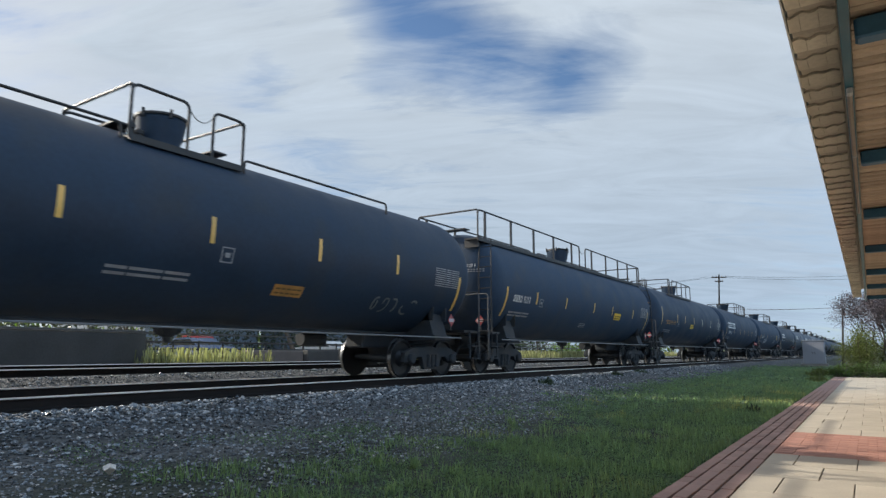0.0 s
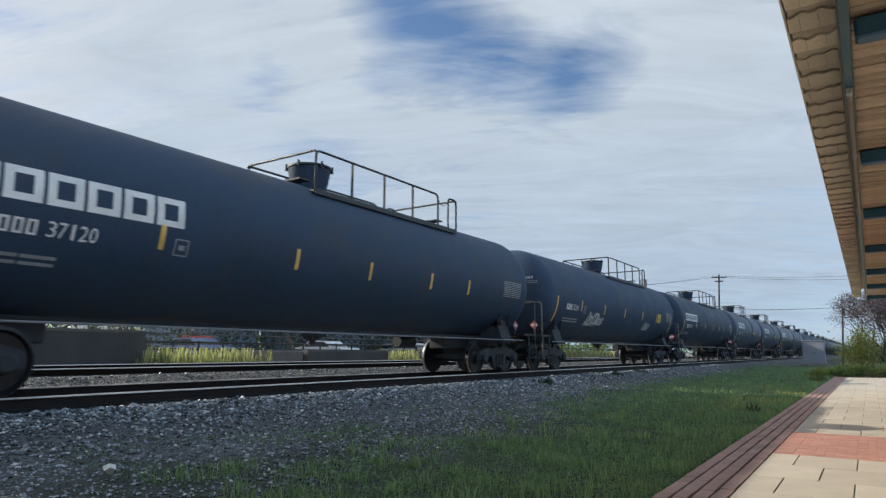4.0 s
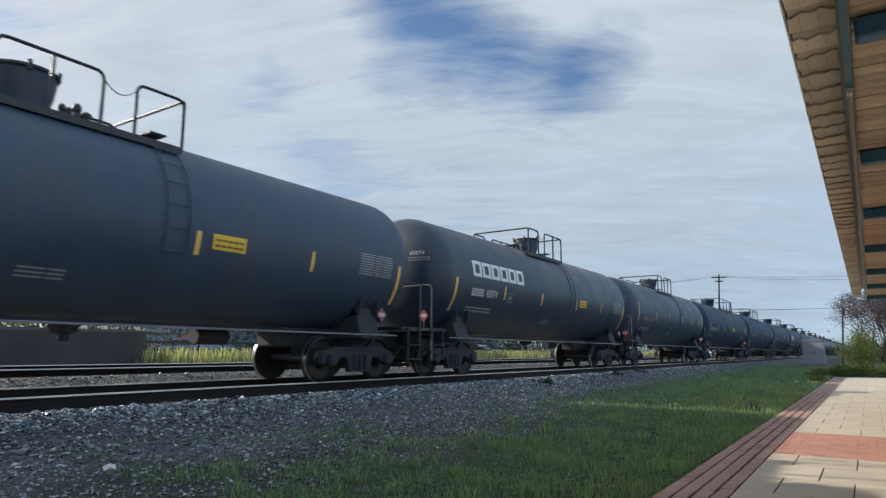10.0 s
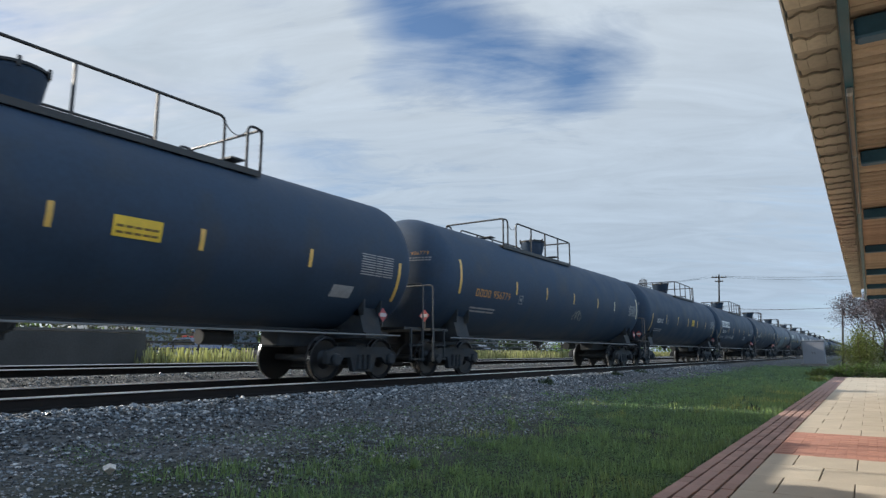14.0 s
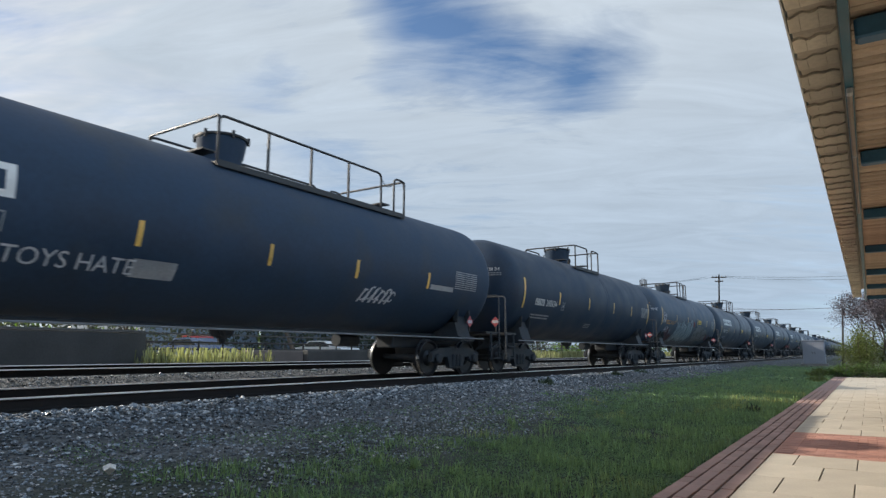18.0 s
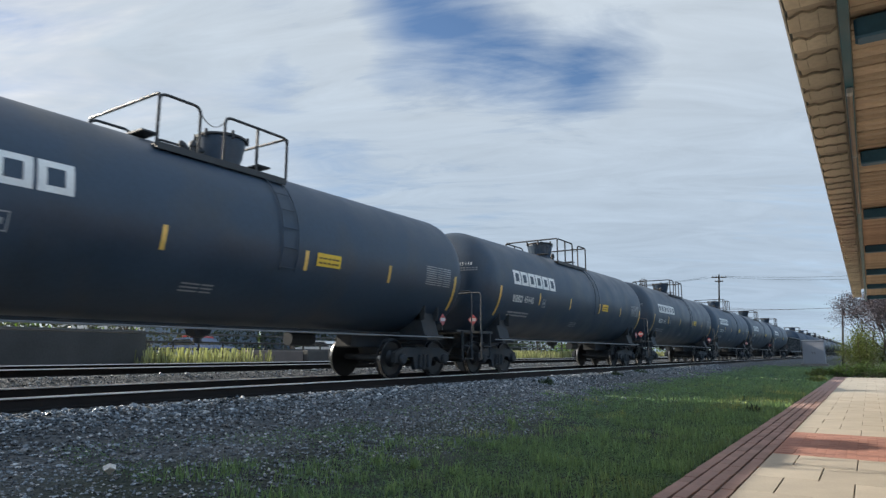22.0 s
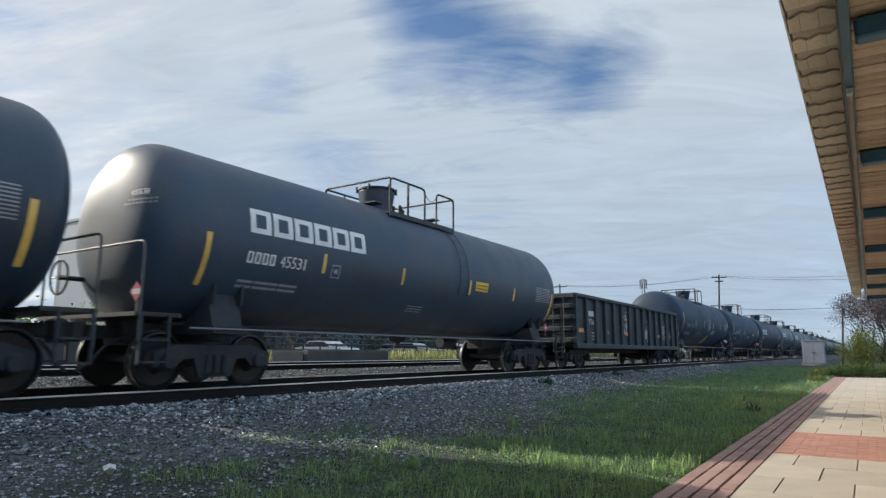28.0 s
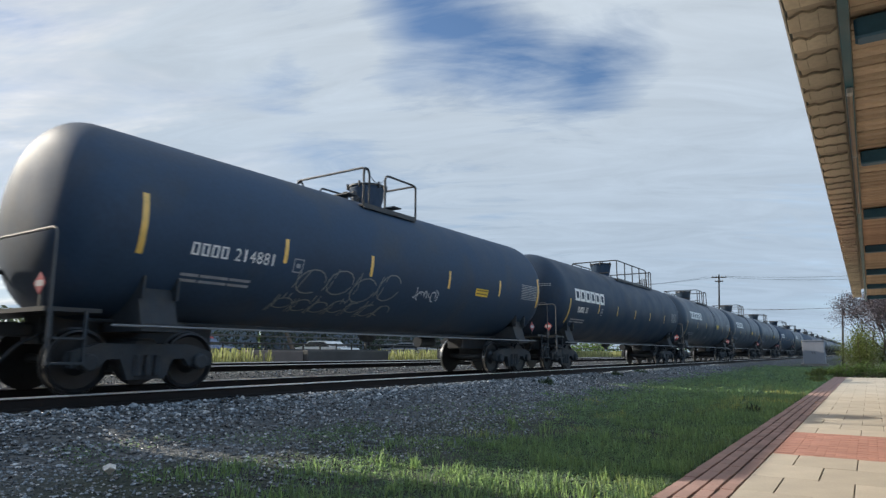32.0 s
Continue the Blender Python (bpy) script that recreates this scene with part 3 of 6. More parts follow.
# ---- ground and tracks ----
PROFILE = [(-900, -0.14), (-14, -0.14), (-6, -0.14), (1.5, -0.14), (1.6, -0.05), (2.4, -0.01), (3.9, 0.02), (5.3, 0.06), (6.3, 0.10), (7.0, 0.18), (7.6, 0.3), (8.0, 0.36), (8.45, 0.42), (8.6, 0.42), (8.8, 0.375), (11.55, 0.44), (11.75, 0.44),
           (12.2, 0.42), (12.6, 0.45), (13.0, 0.65), (13.2, 0.69), (16.1, 0.69), (16.6, 0.6), (17.4, 0.5), (19, 0.53), (26, 0.55), (40, 0.6), (80, 0.6), (900, 0.6), (2500, 0.6)]


def ground_z(y):
    for (a, b), (c, d) in zip(PROFILE, PROFILE[1:]):
        if y <= c:
            return b + (d - b) * (y - a) / (c - a)
    return PROFILE[-1][1]


def ground_material():
    m = bpy.data.materials.new("ground of ballast, dirt and turf")
    m.use_nodes = True
    n, l = m.node_tree.nodes, m.node_tree.links
    bsdf = n["Principled BSDF"]
    tex = n.new("ShaderNodeTexCoord")
    sep = n.new("ShaderNodeSeparateXYZ")
    l.new(tex.outputs["Object"], sep.inputs[0])
    wob = n.new("ShaderNodeTexNoise")
    wob.inputs["Scale"].default_value, wob.inputs["Detail"].default_value = 0.7, 6
    l.new(tex.outputs["Object"], wob.inputs["Vector"])
    edge = n.new("ShaderNodeMath")
    edge.operation = "MULTIPLY_ADD"
    l.new(wob.outputs["Fac"], edge.inputs[0])
    edge.inputs[1].default_value = 3.4
    l.new(sep.outputs["Y"], edge.inputs[2])
    bal = n.new("ShaderNodeMapRange")
    bal.inputs["From Min"].default_value, bal.inputs["From Max"].default_value = 7.0, 8.4
    l.new(edge.outputs[0], bal.inputs["Value"])
    far = n.new("ShaderNodeMapRange")
    far.inputs["From Min"].default_value, far.inputs["From Max"].default_value = 18.3, 19.1
    l.new(edge.outputs[0], far.inputs["Value"])
    vor = n.new("ShaderNodeTexVoronoi")
    vor.inputs["Scale"].default_value = 24
    l.new(tex.outputs["Object"], vor.inputs["Vector"])
    stone = n.new("ShaderNodeValToRGB")
    stone.color_ramp.elements[0].color, stone.color_ramp.elements[1].color = (0.03, 0.034, 0.037, 1), (0.15, 0.158, 0.162, 1)
    bw = n.new("ShaderNodeRGBToBW")
    l.new(vor.outputs["Color"], bw.inputs[0])
    l.new(bw.outputs[0], stone.inputs[0])
    ng = n.new("ShaderNodeTexNoise")
    ng.inputs["Scale"].default_value, ng.inputs["Detail"].default_value = 3, 8
    l.new(tex.outputs["Object"], ng.inputs["Vector"])
    turf = n.new("ShaderNodeValToRGB")
    turf.color_ramp.elements[0].color, turf.color_ramp.elements[1].color = (0.018, 0.027, 0.019, 1), (0.05, 0.062, 0.046, 1)
    turf.color_ramp.elements[0].position, turf.color_ramp.elements[1].position = 0.3, 0.7
    l.new(ng.outputs["Fac"], turf.inputs[0])
    lot = n.new("ShaderNodeValToRGB")
    lot.color_ramp.elements[0].color, lot.color_ramp.elements[1].color = (0.13, 0.125, 0.115, 1), (0.24, 0.225, 0.2, 1)
    l.new(ng.outputs["Fac"], lot.inputs[0])
    m1, m2 = n.new("ShaderNodeMix"), n.new("ShaderNodeMix")
    m1.data_type = m2.data_type = "RGBA"
    l.new(bal.outputs[0], m1.inputs["Factor"])
    l.new(turf.outputs[0], m1.inputs["A"])
    l.new(stone.outputs[0], m1.inputs["B"])
    l.new(far.outputs[0], m2.inputs["Factor"])
    l.new(m1.outputs["Result"], m2.inputs["A"])
    l.new(lot.outputs[0], m2.inputs["B"])
    l.new(m2.outputs["Result"], bsdf.inputs["Base Color"])
    bsdf.inputs["Roughness"].default_value = 0.9
    bp = n.new("ShaderNodeBump")
    bp.inputs["Strength"].default_value, bp.inputs["Distance"].default_value = 0.9, 0.05
    l.new(vor.outputs["Distance"], bp.inputs["Height"])
    l.new(bp.outputs[0], bsdf.inputs["Normal"])
    return m


GROUND = ground_material()
xs = [-1500, -300, -60] + [-20 + 2 * i for i in range(61)] + [110, 130, 160, 220, 320, 600, 1500, 3000]
ys = [p[0] for p in PROFILE]
g = Geo()
g.v = [(x, y, ground_z(y) + (0.025 * noise.noise(Vector((x * 0.5, y * 0.9, 0))) if 1.5 < y < 8 else 0)) for x in xs for y in ys]
g.f = [(i * len(ys) + j, (i + 1) * len(ys) + j, (i + 1) * len(ys) + j + 1, i * len(ys) + j + 1) for i in range(len(xs) - 1) for j in range(len(ys) - 1)]
ground = part("ground", g, GROUND, smooth=True)
tagged(ground, "ground of grey ballast, bare dirt and short turf", "ground", kind="structure")


def rail_part(track, y, head_z, x0=-420, x1=420):
    sec = [(-0.07, -0.18), (0.07, -0.18), (0.07, -0.165), (0.012, -0.14), (0.012, -0.045), (0.034, -0.035), (0.034, -0.016), (-0.034, -0.016), (-0.034, -0.035), (-0.012, -0.045), (-0.012, -0.14), (-0.07, -0.165)]
    n = len(sec)
    web = Geo().add([(x, y + a, head_z + b) for x in (x0, x1) for a, b in sec], [(i + n, (i + 1) % n + n, (i + 1) % n, i) for i in range(n)] + [tuple(range(n)), tuple(range(2 * n - 1, n - 1, -1))])
    rail = part("rail", web, RAIL_RUST, track)
    sec = [(-0.035, -0.02), (0.035, -0.02), (0.035, -0.012), (0.024, 0.0), (-0.024, 0.0), (-0.035, -0.012)]
    n = len(sec)
    top = Geo().add([(x, y + a, head_z + b) for x in (x0, x1) for a, b in sec], [(i + n, (i + 1) % n + n, (i + 1) % n, i) for i in range(n)] + [tuple(range(n)), tuple(range(2 * n - 1, n - 1, -1))])
    part("rail_head", top, RAIL_HEAD, rail, "bright worn running surface")


SECOND_Y, SECOND_Z = 14.6, (0.847, 0.898)
TRACKS = []
for y, z, lab in ((TRACK_Y, (NEAR_Z, FAR_Z), "main railway track with wooden ties in grey ballast"), (SECOND_Y, SECOND_Z, "farther railway track on a slightly higher bed")):
    tr = thing("railway_track", lab, "railway track", "tracks", kind="structure")
    for s in (-1, 1):
        rail_part(tr, y + s * 0.75, z[s > 0])
    TRACKS.append((tr, y, sum(z) / 2))


# ---- platform ----
PAVER = material("cream concrete paver", (0.41, 0.365, 0.295), 0.85, vary=0.14, scale=3, fine=50, bump=0.15, random_by=0.08)
RED_BRICK = material("red brick paver", (0.37, 0.185, 0.14), 0.85, vary=0.2, scale=5, fine=60, bump=0.2, random_by=0.15)
EDGE_BRICK = material("dusty edge brick", (0.315, 0.2, 0.17), 0.85, vary=0.2, scale=5, fine=60, bump=0.25, random_by=0.15)
JOINT = material("dark sand joint", (0.07, 0.06, 0.05), 0.95, vary=0.3, bump=0.2)
PLAT_X0, PLAT_X1, EDGE_OUT, EDGE_IN = -8.0, 37.8, 1.59, 1.06
platform = part("platform", Geo().box(PLAT_X0, PLAT_X1, -6.0, EDGE_OUT - 0.01, -0.4, -0.012), JOINT)
tagged(platform, "station platform paved in cream blocks with red brick bands", "platform", kind="structure")


# ---- canopy ----
BEAM_TEAL = material("teal painted steel", (0.015, 0.09, 0.135), 0.5, vary=0.2, scale=3, fine=40, bump=0.05)
RAFTER_BLUE = material("dark blue painted rafter", (0.022, 0.1, 0.19), 0.55, vary=0.2, scale=3, fine=40, bump=0.05)
DECK_WOOD = material("varnished roof boards", (0.36, 0.29, 0.225), 0.6, vary=0.3, scale=3, fine=30, bump=0.15, random_by=0.2)
TILE_CLAY = material("clay roof tile underside", (0.52, 0.47, 0.39), 0.8, vary=0.25, scale=4, fine=40, bump=0.2, random_by=0.18)
ROOF_Z, EAVE_Y, BEAM_Y, WALL_Y, ROOF_X0, ROOF_X1 = 2.75, 0.23, 0.0, -4.2, -6.0, 21.9
# unseen wall added to close the place; it bounces light and blocks sky
STUCCO = material("buff rear wall", (0.58, 0.5, 0.4), 0.9, vary=0.12, scale=1.5, fine=40, bump=0.2)
wall = part("wall_station", Geo().box(-9.0, 26.0, WALL_Y - 0.3, WALL_Y, -0.2, 4.2), STUCCO)
tagged(wall, "plain buff wall added out of view behind the canopy", "wall", kind="structure")
canopy = thing("canopy", "platform canopy with teal beams, board ceiling and overhanging clay tiles", "canopy")
part("edge_beam", Geo().box(ROOF_X0, ROOF_X1, BEAM_Y - 0.055, BEAM_Y - 0.014, ROOF_Z - 0.12, ROOF_Z + 0.1), BEAM_TEAL, canopy, "teal painted edge beam")
part("conduit", Geo().tube([(4.15, BEAM_Y - 0.032, ROOF_Z - 0.14), (7.9, BEAM_Y - 0.032, ROOF_Z - 0.14)], 0.014, 8), material("bare conduit", (0.19, 0.15, 0.125), 0.5, vary=0.1), canopy, "pinkish grey conduit under the beam")
part("conduit_clip", Geo().box(4.1, 4.16, BEAM_Y - 0.05, BEAM_Y - 0.018, ROOF_Z - 0.158, ROOF_Z - 0.12, 0.006), MARK_GREY, canopy)
part("conduit_clip", Geo().box(5.5, 5.55, BEAM_Y - 0.05, BEAM_Y - 0.018, ROOF_Z - 0.158, ROOF_Z - 0.12, 0.006), MARK_GREY, canopy)
RAFTERS = [-4.2, -1.6, 0.95, 3.5, 5.98, 8.5, 11.45, 14.8, 18.0, 21.5]
for x in RAFTERS:
    part("rafter", Geo().box(x, x + 0.1, WALL_Y, BEAM_Y - 0.075, ROOF_Z - 0.1, ROOF_Z + 0.008, 0.01), RAFTER_BLUE, canopy, "dark blue rafter")
n_b = 213
board_w = (ROOF_X1 - ROOF_X0) / n_b
rng = random.Random(5)
y0, y1 = WALL_Y, BEAM_Y - 0.065
board = Geo().add([(x, y, z) for y in (y0, y1) for x, z in ((0.0, 0.012), (0.022, 0.0), (board_w - 0.006, 0.014), (board_w - 0.006, 0.04), (0.0, 0.04))],
                  [(0, 5, 6, 1), (1, 6, 7, 2), (2, 7, 8, 3), (3, 8, 9, 4), (4, 9, 5, 0), (0, 1, 2, 3, 4), (9, 8, 7, 6, 5)]).mesh("board", DECK_WOOD)
for i in range(n_b):
    part("board", board, None, canopy, at=pose(ROOF_X0 + i * board_w, 0, ROOF_Z + 0.01 + rng.uniform(0, 0.006)))
# the overhang seen from below: courses of pale tiles with wavy lower edges on darker laths
W = 0.262
LATH = material("brown roof lath", (0.4, 0.35, 0.295), 0.85, vary=0.25, scale=4, fine=40, bump=0.2, random_by=0.15)
EAVE = 0.2
tiles = []
for var in range(6):
    g, n = Geo(), 20
    ph, am = rng.uniform(0, 6), rng.uniform(0.022, 0.04)
    edge = [am * math.sin(ph + 9 * i / n) * math.sin(ph * 2 + 5.3 * i / n) for i in range(n + 1)]
    for i in range(n):
        ya, yb = EAVE * i / n, EAVE * (i + 1) / n - (0.0025 if i in (4 + var % 3, 13 + var % 4) else 0.0)
        ea, eb = edge[i], edge[i + 1]
        p = [(x, y, z) for y, e in ((ya, ea), (yb, eb)) for x, z in ((e, -0.002), (W * 0.6, -0.006), (W * 0.6, 0.012), (e, 0.012))]
        g.add(p, [(0, 1, 5, 4), (3, 7, 6, 2), (0, 4, 7, 3), (1, 2, 6, 5), (0, 3, 2, 1), (4, 5, 6, 7)])
    tiles.append(g.mesh("roof_tile", TILE_CLAY))
lath = Geo().box(-0.02, W - 0.02, 0.0, EAVE - 0.01, 0.0125, 0.05, 0.0).mesh("lath", LATH)
for i in range(int((ROOF_X1 - ROOF_X0) / W)):
    x = 3.302 + W * (i - int((3.302 - ROOF_X0) / W))
    y = -0.004 + 0.0033 * (x - 3)
    part("roof_tile", tiles[i % 6], None, canopy, at=pose(x, y + rng.uniform(-0.004, 0.004), ROOF_Z - 0.01 + rng.uniform(-0.005, 0.005), 0, rng.uniform(-2, 2), rng.uniform(-1.2, 1.2)))
    part("lath", lath, None, canopy, at=pose(x, y, ROOF_Z - 0.01))
e0, e1 = EAVE - 0.004 + 0.0033 * (ROOF_X0 - 3), EAVE - 0.004 + 0.0033 * (ROOF_X1 - 3)
p = [(x, y + d, ROOF_Z + z) for x, y in ((ROOF_X0, e0), (ROOF_X1, e1)) for d, z in ((0.0, -0.03), (0.008, -0.03), (0.008, 0.12), (0.0, 0.12))]
part("drip_edge", Geo().add(p, [(0, 4, 5, 1), (1, 5, 6, 2), (2, 6, 7, 3), (3, 7, 4, 0), (0, 1, 2, 3), (7, 6, 5, 4)]), material("pale metal drip edge", (0.5, 0.5, 0.48), 0.5, vary=0.1), canopy, "thin pale metal drip edge")
EAVE_Y = EAVE - 0.02
g = Geo().add([(ROOF_X0, EAVE_Y, ROOF_Z + 0.17), (ROOF_X1, EAVE_Y + 0.05, ROOF_Z + 0.17), (ROOF_X1, WALL_Y, ROOF_Z + 1.3), (ROOF_X0, WALL_Y, ROOF_Z + 1.3), (ROOF_X0, EAVE_Y, ROOF_Z + 0.2), (ROOF_X1, EAVE_Y + 0.05, ROOF_Z + 0.2), (ROOF_X1, WALL_Y, ROOF_Z + 1.35), (ROOF_X0, WALL_Y, ROOF_Z + 1.35)],
              [(3, 2, 1, 0), (4, 5, 6, 7), (0, 1, 5, 4), (1, 2, 6, 5), (2, 3, 7, 6), (3, 0, 4, 7)])
part("roof_slope", g, TILE_CLAY, canopy)

# ---- sky: a far sheet of cloud that drifts slowly ----
cm = bpy.data.materials.new("high thin cloud")
cm.use_nodes = True
cn, cl = cm.node_tree.nodes, cm.node_tree.links
cn.remove(cn["Principled BSDF"])
ct = cn.new("ShaderNodeTexCoord")
cnorm = cn.new("ShaderNodeVectorMath")
cnorm.operation = "NORMALIZE"
cl.new(ct.outputs["Object"], cnorm.inputs[0])
ccover, cthin = cloud_cover(cn, cl, cnorm.outputs[0], HOLES)
cem = cn.new("ShaderNodeEmission")
ctall, chue = cn.new("ShaderNodeSeparateXYZ"), cn.new("ShaderNodeValToRGB")
cl.new(cnorm.outputs[0], ctall.inputs[0])
cl.new(ctall.outputs["Z"], chue.inputs[0])
chue.color_ramp.elements[0].position, chue.color_ramp.elements[0].color = 0.05, (0.345, 0.44, 0.555, 1)
chue.color_ramp.elements[1].position, chue.color_ramp.elements[1].color = 0.45, (0.465, 0.53, 0.6, 1)
cl.new(chue.outputs[0], cem.inputs["Color"])
cgrey = cn.new("ShaderNodeMapRange")
cgrey.inputs["From Min"].default_value, cgrey.inputs["From Max"].default_value = 0.3, 0.7
cgrey.inputs["To Min"].default_value, cgrey.inputs["To Max"].default_value = 0.86, 1.05
cl.new(cthin, cgrey.inputs["Value"])
cl.new(cgrey.outputs[0], cem.inputs["Strength"])
ctr_, cmix = cn.new("ShaderNodeBsdfTransparent"), cn.new("ShaderNodeMixShader")
csep = cn.new("ShaderNodeSeparateXYZ")
cl.new(ct.outputs["UV"], csep.inputs[0])
fade = []
for axis, a, b in (("X", 0.0, 0.12), ("X", 1.0, 0.88), ("Y", 1.0, 0.8)):
    r = cn.new("ShaderNodeMapRange")
    r.inputs["From Min"].default_value, r.inputs["From Max"].default_value = a, b
    cl.new(csep.outputs[axis], r.inputs["Value"])
    fade.append(r.outputs[0])
value = ccover
for o in fade:
    m_ = cn.new("ShaderNodeMath")
    m_.operation = "MULTIPLY"
    cl.new(value, m_.inputs[0])
    cl.new(o, m_.inputs[1])
    value = m_.outputs[0]
cl.new(value, cmix.inputs["Fac"])
cl.new(ctr_.outputs[0], cmix.inputs[1])
cl.new(cem.outputs[0], cmix.inputs[2])
cl.new(cmix.outputs[0], cn["Material Output"].inputs["Surface"])
NA, NE, R_SKY, AZ0 = 48, 20, 2400.0, math.atan2(0.54311, 0.82402)
g = Geo()
g.v = [(R_SKY * math.cos(e) * math.cos(a), R_SKY * math.cos(e) * math.sin(a), R_SKY * math.sin(e)) for e in [radians(-1.5 + 60 * j / NE) for j in range(NE + 1)] for a in [AZ0 + radians(-65 + 130 * i / NA) for i in range(NA + 1)]]
g.f = [(j * (NA + 1) + i, (j + 1) * (NA + 1) + i, (j + 1) * (NA + 1) + i + 1, j * (NA + 1) + i + 1) for j in range(NE) for i in range(NA)]
clouds = part("backdrop_clouds", g, cm, smooth=True)
uv = clouds.data.uv_layers.new(name="span")
for loop in clouds.data.loops:
    j, i = divmod(loop.vertex_index, NA + 1)
    uv.data[loop.index].uv = (i / NA, j / NE)
clouds.location = (0, 0, 1.15)
tagged(clouds, "thin streaked white cloud with a blue opening", "clouds", kind="structure")


# ---- markings of the cars ----
def marks_on(car, name, material_, draw, label=""):
    g = Geo()
    draw(g)
    return part(name, g, material_, car, label)


def bars(g, u, v, w, h, widths):
    """Unreadable writing or a mark that is not spelt: blocks in a row."""
    total = sum(widths) + 0.28 * (len(widths) - 1)
    x = u
    for k in widths:
        patch(g, x, x + w * k / total, v, v + h)
        x += w * (k + 0.28) / total


def ring(g, u, v, w, h, t):
    """An open frame, painted in strokes of the width t."""
    for u0, u1, v0, v1 in ((u, u + t, v, v + h), (u + w - t, u + w, v, v + h), (u + t, u + w - t, v, v + t * 0.8), (u + t, u + w - t, v + h - t * 0.8, v + h)):
        patch(g, u0, u1, v0, v1)


def logo(car, u, v, w, h):
    """Six plain open frames in place of the owner's mark."""
    bw = w / 6
    for i in range(6):
        g = Geo()
        ring(g, u + i * bw + 0.01, v, bw - 0.05, h, 0.115)
        part("mark_frame", g, MARK_WHITE, car, "white open frame of the owner's mark")


def row_of_bars(car, name, mat, u, v, w, h, n):
    for i in range(n):
        g = Geo()
        ring(g, u + w * (i + 0.08) / n, v, w * 0.74 / n, h, 0.036)
        part(name, g, mat, car)


def squiggle(g, u, v, w, h, n, width, seed):
    """A loose painted tag."""
    rg = random.Random(seed)
    for q_ in range(n):
        cx, cy = u + w * (q_ + rg.uniform(0.2, 0.8)) / n, v + h * rg.uniform(0.3, 0.7)
        a0, turns, rx, ry = rg.uniform(0, 6.28), rg.uniform(0.3, 0.9), w * rg.uniform(0.03, 0.13), h * rg.uniform(0.18, 0.5)
        k = rg.uniform(-0.5, 0.5)
        pts = [(cx + rx * math.cos(a0 + turns * 6.28 * i / 14) + k * rx * i / 7, cy + ry * math.sin(a0 + turns * 6.28 * i / 14)) for i in range(15)]
        stroke(g, [(min(max(a, u), u + w), min(max(b, v), v + h)) for a, b in pts], width * rg.uniform(0.7, 1.3), out=0.009)


GRAF_WHITE = material("white spray paint", (0.5, 0.52, 0.54), 0.7, vary=0.3, bump=0.02)
GRAF_BLUE = material("pale blue spray paint", (0.23, 0.3, 0.33), 0.7, vary=0.35, bump=0.02)
GRAF_SILVER = material("silver spray paint", (0.2, 0.21, 0.2), 0.55, vary=0.3, bump=0.02)
GRAF_DULL = material("dull silver spray paint", (0.16, 0.17, 0.172), 0.5, vary=0.35, bump=0.02)
GRAF_RED = material("red spray paint", (0.17, 0.05, 0.062), 0.7, vary=0.3, bump=0.02)
GRAF_MAROON = material("dark red spray paint", (0.07, 0.03, 0.04), 0.7, vary=0.35, bump=0.02)
GRAF_DARK = material("dark spray outline", (0.015, 0.022, 0.03), 0.7, vary=0.2, bump=0.02)
REFLECT_ORANGE = material("orange reflector tape", (0.75, 0.3, 0.05), 0.5, vary=0.15, bump=0.02)
PATCH_YELLOW = material("faded yellow paint", (0.42, 0.29, 0.05), 0.6, vary=0.25, bump=0.02)
SIGN_BROWN = material("brown sign lettering", (0.16, 0.1, 0.03), 0.6, vary=0.2, bump=0.02)
# the yellow tape's grazing sheen, painted in as a paler colour
TAPE_SHEEN = material("yellow tape with painted pale sheen", (0.72, 0.66, 0.45), 0.5, vary=0.2, bump=0.02)


def stripe(car, u, v0, v1, w=0.085, mat=None, bow=0.0):
    g = Geo()
    patch(g, u - w / 2, u + w / 2, v0, v1)
    return part("reflector_stripe", g, mat or STRIPE_YELLOW, car)


def placard(car, u, z, y, face="side", mat=None):
    """A diamond sign in a holder; at the side of the tank's lower flank or on its end."""
    g = Geo()
    s, t = 0.15, 0.01
    if face == "end":
        g.add([(u - t, y + a, z + b) for a, b in ((s, 0), (0, s), (-s, 0), (0, -s))] + [(u, y + a, z + b) for a, b in ((s, 0), (0, s), (-s, 0), (0, -s))], [(0, 1, 2, 3), (7, 6, 5, 4), (0, 4, 5, 1), (1, 5, 6, 2), (2, 6, 7, 3), (3, 7, 4, 0)])
    else:
        g.add([(u + a, y - t, z + b) for a, b in ((s, 0), (0, s), (-s, 0), (0, -s))] + [(u + a, y, z + b) for a, b in ((s, 0), (0, s), (-s, 0), (0, -s))], [(3, 2, 1, 0), (4, 5, 6, 7), (0, 1, 5, 4), (1, 2, 6, 5), (2, 3, 7, 6), (3, 0, 4, 7)])
    ob = part("placard", g, mat or PLACARD_RED, car, "red and white diamond placard")
    band = Geo()
    if face == "end":
        band.box(u - t - 0.004, u - t, y - 0.1, y + 0.1, z - 0.04, z + 0.04)
    else:
        band.box(u - 0.1, u + 0.1, y - t - 0.004, y - t, z - 0.04, z + 0.04)
    part("placard_band", band, PLACARD_WHITE, ob)
    post = Geo()
    post.box(u - 0.02, u + 0.02, y + 0.005, y + 0.03, 1.05, z - 0.1) if face != "end" else post.box(u + 0.005, u + 0.03, y - 0.02, y + 0.02, 1.05, z - 0.1)
    part("placard_post", post, WALK_STEEL, ob)


